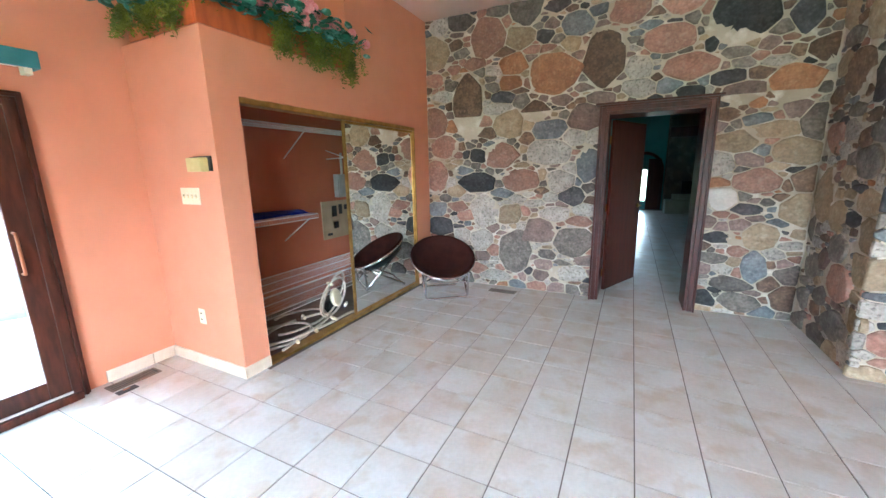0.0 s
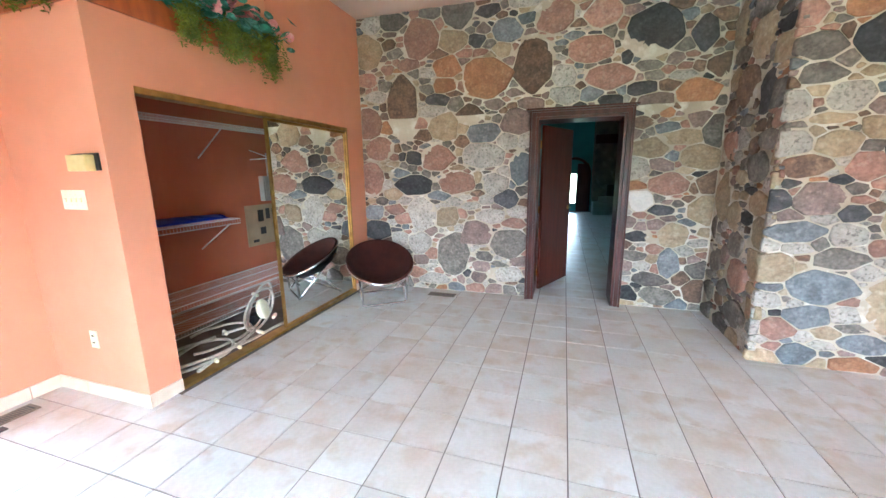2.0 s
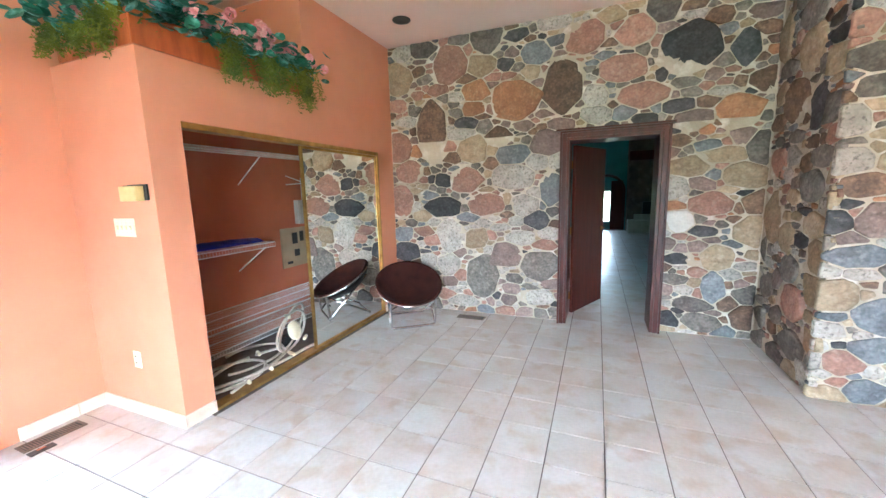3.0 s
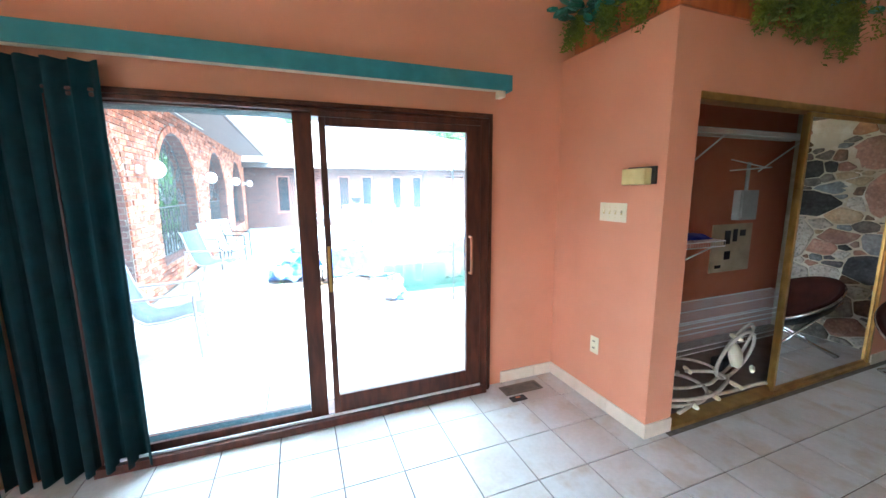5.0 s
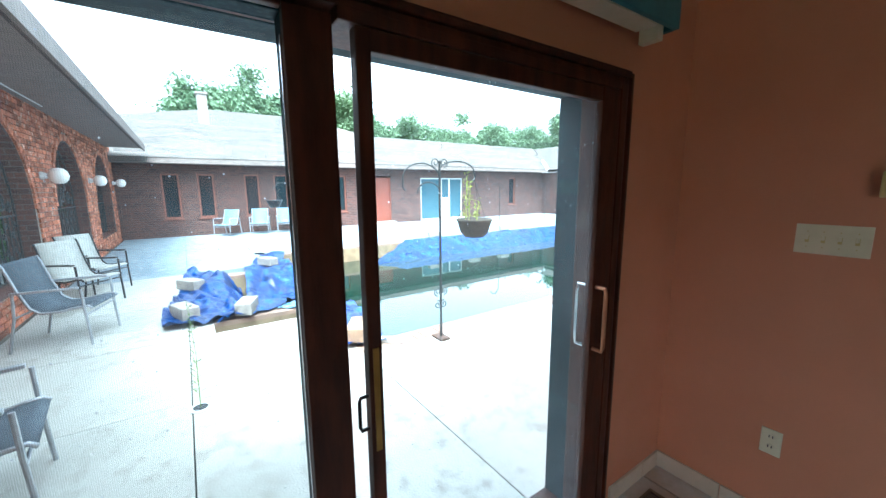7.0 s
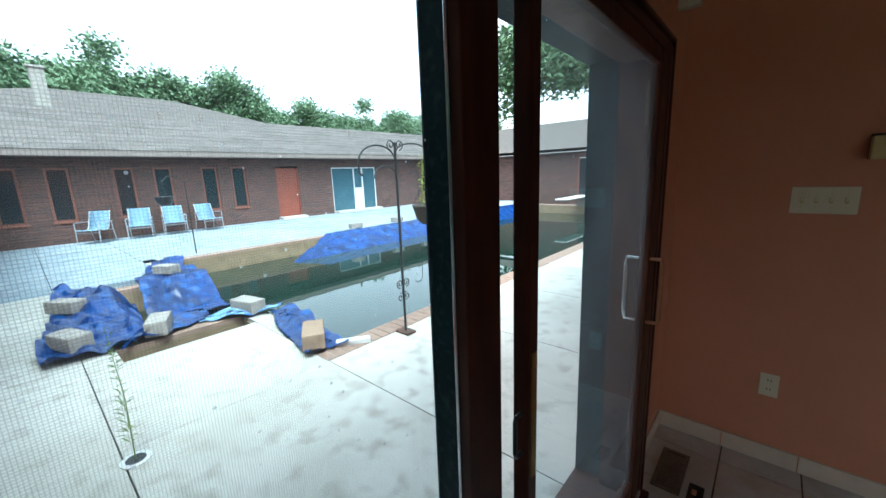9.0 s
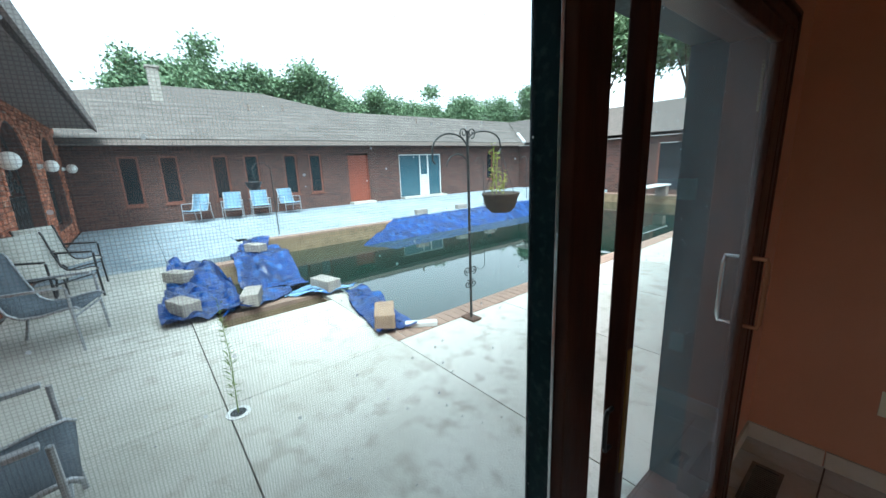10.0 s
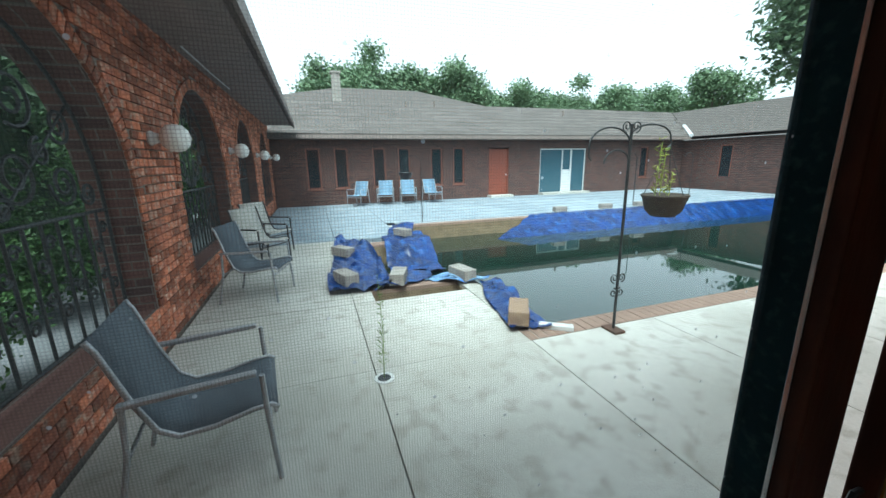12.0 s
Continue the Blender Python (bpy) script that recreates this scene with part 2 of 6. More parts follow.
CEIL_Z, WEST, RET_Y, FACE_X, STONE_Y, LEDGE = 3.24, -3.42, -1.72, -2.53, 1.12, 2.36
NOTCH_Y = -0.36
SL0, SL1, SLTOP = -4.62, -2.35, 1.91
PATIO = -0.06

# room shell
setting("wall_west", wall_y(WEST - 0.24, WEST, -6.2, 1.30, -0.3, CEIL_Z + 0.02, [(SL0, SL1, -0.06, SLTOP)]), PAINT, "coral painted wall with a wide sliding glass door")
setting("wall_south", wall_x(WEST, 4.2, -6.4, -6.2, 0, CEIL_Z + 0.02, [(-0.3, 2.0, 0.75, 2.1)]), PAINT, "coral painted wall with a wide window")
setting("wall_east", box(4.2, 4.4, -6.4, 1.4, 0, CEIL_Z), PAINT, "plain coral painted wall")
setting("ceiling", box(WEST, 4.2, -6.2, STONE_Y + 0.3, CEIL_Z, CEIL_Z + 0.15), CEIL, "pale peach painted flat ceiling", "ceiling")
setting("wall_closet_return", box(WEST, FACE_X, RET_Y, RET_Y + 0.1, 0, LEDGE), PAINT, "coral painted side wall of the closet")
bm = wall_y(FACE_X - 0.1, FACE_X, RET_Y + 0.1, STONE_Y + 0.06, 0, LEDGE, [(-1.51, 0.79, 0, 1.975)])
box(FACE_X - 0.1, FACE_X, NOTCH_Y, STONE_Y + 0.06, LEDGE, CEIL_Z, bm)
box(WEST, FACE_X - 0.1, NOTCH_Y, NOTCH_Y + 0.1, LEDGE, CEIL_Z, bm)
setting("wall_closet_front", bm, PAINT, "coral painted closet front with a mirrored sliding door")
setting("closet_top", box(WEST, FACE_X - 0.1, RET_Y + 0.1, STONE_Y + 0.06, LEDGE - 0.1, LEDGE - 0.003), PAINT, "painted ledge above the closet", "ledge")

# stone walls: mortar bed behind the stones
DX0, DX1, DTOP = -0.37, 0.45, 1.985
bm = wall_x(WEST + 0.01, 1.36, STONE_Y + 0.02, STONE_Y + 0.30, 0, CEIL_Z, [(DX0 - 0.03, DX1 + 0.03, 0, DTOP + 0.03)])
stone_north = setting("wall_north", bm, MORTAR, "fieldstone wall of many coloured stones in pale mortar")
stone_pier = setting("wall_pier", box(1.34, 4.2, 0.06, STONE_Y + 0.30, 0, CEIL_Z), MORTAR, "projecting fieldstone pier in pale mortar")

# floor bed under the tiles
floor = setting("floor", box(WEST, 4.2, -6.2, STONE_Y + 0.3, -0.2, -0.006), GROUT, "pale ceramic tiles with dark grout", "floor")

# the room beyond the door
setting("floor_beyond", box(-2.6, 3.6, STONE_Y + 0.3, 15.0, -0.2, -0.006), GROUT, "tiled floor of the next room", "floor")
TEAL = mat("teal_paint", (0.10, 0.36, 0.38), (0.09, 0.32, 0.34), 0.6, 3)
setting("wall_beyond_west", box(-2.8, -2.6, STONE_Y + 0.3, 15, 0, 3.3), TEAL, "teal painted wall")
setting("wall_beyond_east", wall_y(3.6, 3.8, STONE_Y + 0.3, 15, 0, 3.3, [(2.9, 3.2, 0.9, 1.5)]), TEAL, "teal painted wall with a window")
setting("ceiling_beyond", box(-2.6, 3.6, STONE_Y + 0.3, 15, 3.3, 3.4), TEAL, "teal painted ceiling", "ceiling")
bm = wall_x(-2.6, 3.6, 11.6, 11.8, 0, 3.3, [(0.10, 0.34, 0.28, 1.35)])
setting("wall_beyond_north", bm, TEAL, "teal painted wall with an arched opening")

# patio, pool and ground
PX0, PX1, PY0, PY1, WATER_Z = -12.35, -6.05, -2.2, 12.6, -0.45
AX0, AX1, AY = -10.4, -7.9, -3.35
BIG = 400
bm = bmesh.new()
for a, b, c, d in ((-BIG, PX0 - 0.3, -BIG, BIG), (PX1 + 0.3, BIG, -BIG, BIG), (PX0 - 0.3, PX1 + 0.3, -BIG, AY - 0.3), (PX0 - 0.3, PX1 + 0.3, PY1 + 0.3, BIG)):
    bm.faces.new([bm.verts.new(p) for p in ((a, c, -0.32), (b, c, -0.32), (b, d, -0.32), (a, d, -0.32))])
GRASS = mat("rough_grass", (0.07, 0.10, 0.03), (0.10, 0.11, 0.05), 0.9, 0.6, 0.02, 20)
setting("ground", bm, GRASS, "rough grass around the house", "ground")
bm = box(PX0 - 0.25, PX1 + 0.25, AY - 0.25, PY1 + 0.25, -2.2, -2.0)
for a, b, c, d in ((PX0 - 0.25, PX0, PY0 - 0.25, PY1), (PX1, PX1 + 0.25, PY0 - 0.25, PY1), (PX0, AX0, PY0 - 0.25, PY0), (AX1, PX1, PY0 - 0.25, PY0), (PX0 - 0.25, PX1 + 0.25, PY1, PY1 + 0.25), (AX0 - 0.25, AX1 + 0.25, AY - 0.25, AY), (AX0 - 0.25, AX0, AY, PY0 - 0.25), (AX1, AX1 + 0.25, AY, PY0 - 0.25)):
    box(a, b, c, d, -2.0, PATIO - 0.05, bm)
setting("pool", bm, POOLWALL, "brown stained swimming pool walls", "pool")
bm = box(PX0, PX1, PY0, PY1, WATER_Z - 0.02, WATER_Z)
box(AX0, AX1, AY, PY0, WATER_Z - 0.02, WATER_Z, bm)
setting("water", bm, WATER, "still dark green pool water", "water")

# arcade
ARC_Y, ARC_T, SPAN, HALF = -5.55, 0.34, 3.55, 0.57
PIERS = [-3.85 - SPAN * k for k in range(5)]
SPRING, SILL, SOFFIT = 1.28, 0.32, 2.86
ARC_R = (SPAN - 2 * HALF) / 2


def arcade_panel(x0, x1):
    """The brick bed between two pier centres, with the arched opening."""
    cx = (x0 + x1) / 2
    half = (x1 - x0) / 2 - HALF
    bm = bmesh.new()
    a, b = ARC_Y - ARC_T, ARC_Y
    box(x0, x0 + HALF, a, b, PATIO - 0.2, SPRING, bm)
    box(x1 - HALF, x1, a, b, PATIO - 0.2, SPRING, bm)
    box(x0 + HALF, x1 - HALF, a + 0.05, b - 0.002, PATIO - 0.2, SILL, bm)
    pts = arc(cx, SPRING, half, 180, 0, 20)
    for (px, pz), (qx, qz) in zip(pts, pts[1:]):
        one = prism([(px, pz), (qx, qz), (qx, SOFFIT), (px, SOFFIT)], 0, ARC_T, m=pose(0, b, 0, 90, 0, 0))
        merge(bm, one)
    box(x0, x0 + HALF, a, b, SPRING, SOFFIT, bm)
    box(x1 - HALF, x1, a, b, SPRING, SOFFIT, bm)
    return bm


arcade = thing("wall_arcade", "red brick arcade wall with arched openings", "wall", kind="structure")
for a, b in zip(PIERS, PIERS[1:]):
    bed = part("brick_bed", arcade_panel(b, a), BRICK_Y, arcade)
    bed.data.materials.append(BRICKMORTAR)
    for poly in bed.data.polygons:
        poly.material_index = 1 if abs(poly.normal.y) > 0.5 else 0

# ---- outside ----
FARX = -18.4
WINS = (-4.1, -3.07, -1.6, -0.58, 0.81, 1.8, 12.0)
holes = [(y - 0.26, y + 0.26, 0.57, 2.1) for y in WINS] + [(3.22, 4.2, PATIO + 0.02, 2.1), (5.82, 8.37, PATIO + 0.02, 2.03)]
setting("wall_far_house", wall_y(FARX - 0.3, FARX, -8.0, 14.6, -0.3, 2.5, holes), BRICK_Y, "brown red brick front of the far wing")
setting("wall_wing", wall_x(FARX, -3.0, 14.6, 14.9, -0.3, 2.4, [(-16.4, -15.8, 0.6, 2.1), (-13.4, -12.8, 0.6, 2.1), (-10.4, -9.0, 0.0, 2.1)]), BRICK_X, "brick front of the side wing")


def roof(name, pts, label):
    """A roof plane of given corners, 0.12 m thick."""
    bm = bmesh.new()
    top = [bm.verts.new(p) for p in pts]
    low = [bm.verts.new((x, y, z - 0.14)) for x, y, z in pts]
    bm.faces.new(top)
    bm.faces.new(low[::-1])
    for i in range(len(pts)):
        j = (i + 1) % len(pts)
        bm.faces.new((top[i], low[i], low[j], top[j]))
    bmesh.ops.recalc_face_normals(bm, faces=bm.faces[:])
    return setting(name, bm, SHINGLE, label, "roof")


roof("roof_far", [(-17.7, -6.6, 2.56), (-17.7, 14.2, 2.56), (-23.5, 19.5, 4.5), (-23.5, -6.6, 4.5)], "weathered grey shingle roof of the far wing")
roof("roof_wing", [(-17.7, 14.2, 2.56), (-3.0, 14.2, 2.56), (-3.0, 19.5, 4.5), (-23.5, 19.5, 4.5)], "weathered grey shingle roof of the side wing")
roof("roof_arcade", [(-3.6, -4.62, 2.92), (-17.6, -4.62, 2.92), (-17.6, -7.6, 3.95), (-3.6, -7.6, 3.95)], "dark shingle roof over the arcade")
patio = thing("patio", "worn grey concrete slabs round the pool", "patio", kind="structure")

IRON = mat("black_iron", (0.012, 0.015, 0.016), (0.02, 0.022, 0.022), 0.5, 20, 0.0006, 80)
GLOBE = mat("white_globe_glass", (0.78, 0.77, 0.73), (0.72, 0.71, 0.67), 0.25, 8)
GREYFRAME = mat("grey_powder_metal", (0.42, 0.44, 0.46), (0.33, 0.35, 0.37), 0.4, 15, metal=0.4)
SLING = mat("grey_blue_sling", (0.085, 0.105, 0.125), (0.065, 0.08, 0.10), 0.8, 12, 0.0008, 300)
SLINGBLUE = mat("pale_blue_sling", (0.17, 0.27, 0.37), (0.14, 0.23, 0.32), 0.8, 12)
SLINGPALE = mat("pale_striped_sling", (0.50, 0.49, 0.44), (0.42, 0.41, 0.37), 0.8, 12)
TARP = mat("blue_tarp", (0.002, 0.034, 0.175), (0.001, 0.015, 0.075), 0.30, 2.5, 0.004, 22, c=(0.012, 0.075, 0.26), fleck=6, spec=0.55)
TARPPALE = mat("worn_tarp_back", (0.22, 0.36, 0.52), (0.10, 0.24, 0.46), 0.4, 4, 0.004, 22, c=(0.02, 0.10, 0.36), fleck=3, spec=0.6)
BLOCK = mat("grey_concrete_block", (0.30, 0.28, 0.25), (0.22, 0.20, 0.18), 0.9, 10, 0.004, 60)
STUCCO = mat("roof_edge_metal", (0.20, 0.16, 0.14), (0.15, 0.12, 0.105), 0.6, 6)
REDDOOR = mat("rust_red_door", (0.22, 0.055, 0.03), (0.18, 0.045, 0.025), 0.5, 4)
DARKGLASS = mat("dark_window_glass", (0.02, 0.026, 0.03), None, 0.06, 3)
BLUEGLASS = mat("reflecting_window_glass", (0.06, 0.12, 0.15), (0.045, 0.10, 0.13), 0.06, 3)
WINFRAME = mat("red_brown_frame", (0.20, 0.07, 0.045), (0.15, 0.055, 0.035), 0.6, 6)
PALEFRAME = mat("white_aluminium", (0.62, 0.63, 0.62), (0.55, 0.56, 0.55), 0.45, 8)
LEAFMAT = mat("tree_leaf", (0.10, 0.17, 0.085), (0.13, 0.20, 0.10), 0.6, 0.8)
LEAFMAT2 = mat("bush_leaf", (0.05, 0.12, 0.022), (0.02, 0.055, 0.014), 0.6, 2.0)
BARK = mat("bark", (0.09, 0.07, 0.05), (0.06, 0.045, 0.035), 0.95, 6, 0.01, 20)

# eaves
setting("eave_board_arcade", box(-17.6, -3.66, -4.64, -4.60, 2.74, 2.93), STUCCO, "dark fascia board along the arcade roof", "fascia")
setting("soffit_arcade", box(-17.6, -3.66, -7.5, -4.64, 2.82, 2.855), STUCCO, "dark boarded soffit above the arcade", "soffit")
setting("eave_board_far", box(-17.74, -17.68, -4.6, 14.2, 2.40, 2.55), STUCCO, "dark gutter along the far roof", "gutter")
setting("soffit_far", box(-18.5, -17.74, -6.6, 14.6, 2.42, 2.45), STUCCO, "dark soffit of the far roof", "soffit")
setting("eave_board_wing", box(-17.68, -3.0, 14.2, 14.26, 2.40, 2.55), STUCCO, "dark gutter along the side roof", "gutter")
setting("valley_flashing", tube([(-17.66, 14.16, 2.60), (-19.6, 15.95, 3.26)], 0.10, None, 6), PALEFRAME, "pale metal valley flashing", "flashing")
roof("roof_back", [(-25.5, -9.0, 4.5), (-25.5, 8.5, 4.5), (-29.5, 3.0, 6.25), (-29.5, -2.2, 6.25)], "blue grey shingle roof behind the far wing")
chim = thing("chimney", "grey masonry chimney on the far roof", "chimney", (-24.0, -2.64, 4.2))
roof("roof_far_rear", [(-23.5, -6.6, 4.5), (-23.5, 19.5, 4.5), (-30, 19.5, 2.6), (-30, -6.6, 2.6)], "grey shingle rear slope of the far roof")
part("stack", box(-0.25, 0.25, -0.2, 0.2, -0.3, 1.72), BLOCK, chim)
part("cap", box(-0.30, 0.30, -0.25, 0.25, 1.72, 1.80), BLOCK, chim)
for k, (x, y) in enumerate(((-22.6, 0.6), (-22.9, 2.2), (-21.5, 9.2))):
    v = thing("roof_vent", "small metal roof vent on the far roof", "roof vent", (x, y, 2.56 + (-17.7 - x) * 0.335), group="roof vents")
    part("pipe", spin([(0, -0.1), (0.06, -0.1), (0.06, 0.3), (0, 0.3)], None, 10), STUCCO, v)
# shingle courses on the far roofs
rows_bm = bmesh.new()
for k in range(20):
    t0 = k / 20
    x, z, y1 = -17.7 - 5.8 * t0, 2.56 + 1.94 * t0, 14.2 + 5.3 * t0
    y = -6.6
    while y < y1 - 0.4:
        w = random.uniform(0.7, 1.6)
        bb = box(-0.0, 0.29, 0, min(w, y1 - y) - 0.012, 0.0, 0.03, m=pose(x - 0.275, y, z + 0.095, 0, 18.5, 0))
        merge(rows_bm, bb)
        y += w
tagged(part("shingle_rows", rows_bm, SHINGLE), "overlapping weathered shingle courses", "shingles", kind="stuff")

# far windows and doors
k = 0
for y in WINS:
    k += 1
    w = thing(f"window_{k}", "tall narrow window in a red brown frame", "window", (FARX, y, 0), kind="structure")
    for a in ((-0.12, -0.04, -0.26, -0.20, 0.57, 2.1), (-0.12, -0.04, 0.20, 0.26, 0.57, 2.1), (-0.12, -0.04, -0.20, 0.20, 2.04, 2.1), (-0.12, -0.04, -0.20, 0.20, 0.57, 0.63)):
        part("window_frame", box(*a), WINFRAME, w)
    part("pane", box(-0.09, -0.08, -0.20, 0.20, 0.63, 2.04), DARKGLASS, w)
    part("window_sill", box(-0.05, 0.04, -0.30, 0.30, 0.52, 0.57, bevel=0.006), WINFRAME, w)
d = thing("door_3", "rust red panelled door in the far wing", "door", (FARX, 3.71, PATIO + 0.02), kind="structure")
part("door_leaf", box(-0.12, -0.07, -0.44, 0.44, 0.02, 2.06), REDDOOR, d)
for s in (-0.49, 0.44):
    part("door_frame", box(-0.14, -0.03, s, s + 0.05, 0, 2.08), REDDOOR, d)
for zz in (0.25, 0.85, 1.45):
    for s in (-0.34, 0.06):
        part("panel", box(-0.07, -0.06, s, s + 0.28, zz, zz + 0.45, bevel=0.006), REDDOOR, d)
part("knob", spin([(0, 0), (0.03, 0.02), (0.03, 0.05), (0, 0.06)], None, 10, pose(-0.07, 0.38, 0.95, 0, 90, 0)), PALEFRAME, d)
d = thing("door_4", "white framed sliding glass door in the far wing", "sliding door", (FARX, 7.1, PATIO + 0.02), kind="structure")
for a in ((-1.275, -1.22), (-0.06, 0.0), (0.42, 0.5), (1.22, 1.275)):
    part("stile", box(-0.10, -0.04, a[0], a[1], 0, 2.09), PALEFRAME, d)
part("head", box(-0.10, -0.04, -1.22, 1.22, 2.02, 2.09), PALEFRAME, d)
part("pane", box(-0.08, -0.07, -1.22, -0.06, 0.04, 2.02), BLUEGLASS, d, "glass with pale sky reflections")
part("pane", box(-0.08, -0.07, 0.5, 1.22, 0.04, 2.02), BLUEGLASS, d)
part("screen_panel", box(-0.09, -0.06, 0.0, 0.42, 0.08, 1.1), PALEFRAME, d, "white louvred lower panel")
part("pane", box(-0.08, -0.07, 0.0, 0.42, 1.1, 2.02), BLUEGLASS, d)
st = thing("door_step", "pale concrete step at the far sliding door", "step", (FARX + 0.2, 7.1, PATIO))
part("step_block", box(-0.2, 0.2, -1.3, 1.3, 0, 0.10, bevel=0.01), CONCRETE, st)
st = thing("door_step", "pale concrete step at the red door", "step", (FARX + 0.2, 3.71, PATIO))
part("step_block", box(-0.2, 0.2, -0.55, 0.55, 0, 0.10, bevel=0.01), CONCRETE, st)
for x in (-16.1, -13.1):
    w = thing("wing_window", "dark window in the side wing", "window", (x, 14.6, 0), kind="structure", group="wing windows")
    for a in ((-0.3, -0.25, -0.0, 0.08, 0.6, 2.1), (0.25, 0.3, 0.0, 0.08, 0.6, 2.1), (-0.25, 0.25, 0.0, 0.08, 2.04, 2.1)):
        part("window_frame", box(*a), WINFRAME, w)
    part("pane", box(-0.25, 0.25, 0.04, 0.05, 0.6, 2.04), DARKGLASS, w)
w = thing("wing_door", "dark glazed door in the side wing", "door", (-9.7, 14.6, 0), kind="structure")
part("door_frame", box(-0.7, -0.62, 0.0, 0.08, 0.0, 2.1), WINFRAME, w)
part("door_frame", box(0.62, 0.7, 0.0, 0.08, 0.0, 2.1), WINFRAME, w)
part("pane", box(-0.62, 0.62, 0.04, 0.05, 0.0, 2.06), DARKGLASS, w)
setting("room_behind_far", box(-21.5, -21.3, -8, 14.6, -0.3, 2.5), STUCCO, "dark inner wall of the far wing")

# globe lamps on the piers
for x in (-7.28, -10.8, -14.35, -17.9):
    l = thing("globe_lamp", "white glass globe lamp on the brick pier", "wall lamp", (x, ARC_Y + 0.02, 1.77), group="arcade lamps")
    part("mount", spin([(0, 0), (0.062, 0), (0.066, 0.02), (0.05, 0.045), (0.035, 0.09), (0, 0.09)], None, 16, pose(0, 0, 0, -90, 0, 0)), PALEFRAME, l, "", True)
    part("globe", spin([(0, -0.125), (0.063, -0.113), (0.108, -0.066), (0.125, 0), (0.108, 0.066), (0.063, 0.113), (0, 0.125)], None, 20, pose(0, 0.205, 0)), GLOBE, l, "white glass globe", True)


cable = thing("wall_cable", "thin pale cable run along the brick arcade wall", "cable")
part("cable_run", tube([(-8.35, -5.42, 2.81), (-9.6, -5.41, 2.80), (-10.9, -5.40, 2.81)], 0.010, None, 6), PALEFRAME, cable)


def scroll(cx, cz, r, turns, a0, hand, n=26):
    """A flat spiral in the grille plane."""
    return [(cx + hand * r * (1 - 0.8 * i / n) * math.cos(radians(a0 + 360 * turns * i / n)), 0, cz + r * (1 - 0.8 * i / n) * math.sin(radians(a0 + 360 * turns * i / n))) for i in range(n + 1)]


def grille(x, near):
    """A wrought iron screen that fills one arch: bars, rail, scrolls."""
    g = thing("iron_grille", "black wrought iron grille with scrolls in a brick arch", "iron grille", (x, ARC_Y - 0.20, 0), group="arcade grilles")
    R, s = ARC_R - 0.03, 8 if near else 5
    part("arch_bar", tube([(px, 0, pz) for px, pz in [(-R, SILL)] + arc(0, SPRING, R, 180, 0, 24) + [(R, SILL)]], 0.014, None, s), IRON, g)
    for z in (SILL + 0.05, 1.20):
        part("rail", tube([(-R, 0, z), (R, 0, z)], 0.013, None, s), IRON, g)
    n = 15
    for k in range(1, n):
        bx = -R + 2 * R * k / n
        part("bar", tube([(bx, 0, SILL + 0.05), (bx, 0, 1.20)], 0.011, None, s), IRON, g)
        if k % 2:
            for z, h in ((0.95, 1), (0.62, -1)):
                part("bar_scroll", tube(scroll(bx + 0.055 * h, z, 0.055, 1.5, 180 if h > 0 else 0, 1), 0.009, None, 5), IRON, g)
                part("bar_scroll", tube(scroll(bx - 0.055 * h, z + 0.12, 0.05, 1.5, 0 if h > 0 else 180, -1), 0.009, None, 5), IRON, g)
    part("upright", tube([(0, 0, 1.2), (0, 0, SPRING + R)], 0.011, None, s), IRON, g)
    for a in (35, 65, 115, 145):
        part("ray", tube([(0.12 * math.cos(radians(a)), 0, 1.25), (R * 0.97 * math.cos(radians(a)), 0, SPRING + R * 0.97 * math.sin(radians(a)))], 0.009, None, s), IRON, g)
    for hand in (-1, 1):
        for cx, cz, r, a0 in ((0.30, 1.48, 0.17, 200), (0.72, 1.42, 0.15, 180), (0.42, 1.92, 0.17, 240), (0.80, 1.80, 0.13, 200), (0.15, 2.22, 0.12, 270), (0.98, 1.34, 0.09, 180), (0.56, 1.62, 0.09, 90), (0.14, 1.30, 0.07, 0)):
            part("scroll", tube([(p[0] + hand * cx, 0, p[2]) for p in scroll(0, cz, r, 1.7, a0, hand)], 0.0115, None, 6), IRON, g)
    return g


for k, (a, b) in enumerate(zip(PIERS, PIERS[1:])):
    grille((a + b) / 2, k < 2)


def leaf_cloud(count, spread, size, seed, squash=1.0):
    """Leaf clumps scattered through an uneven crown."""
    r = random.Random(seed)
    hubs = [Vector((r.gauss(0, 0.5), r.gauss(0, 0.5), r.gauss(0, 0.45) * squash)) * spread for _ in range(16)]
    V, F = [], []
    for _ in range(count):
        h = r.choice(hubs)
        p = h + Vector((r.gauss(0, 0.22), r.gauss(0, 0.22), r.gauss(0, 0.2))) * spread
        n = Vector((r.gauss(0, 1), r.gauss(0, 1), r.gauss(0.4, 1))).normalized()
        s = n.orthogonal().normalized()
        t = n.cross(s)
        w, l = size * r.uniform(0.5, 1.1), size * r.uniform(0.9, 1.8)
        b = len(V)
        V += [p - t * l * 0.5, p + s * w * 0.5 + n * w * 0.15, p + t * l * 0.5, p - s * w * 0.5 + n * w * 0.15]
        F += [(b, b + 1, b + 2), (b, b + 2, b + 3)]
    me = bpy.data.meshes.new("crown")
    me.from_pydata([tuple(v) for v in V], [], F)
    return me


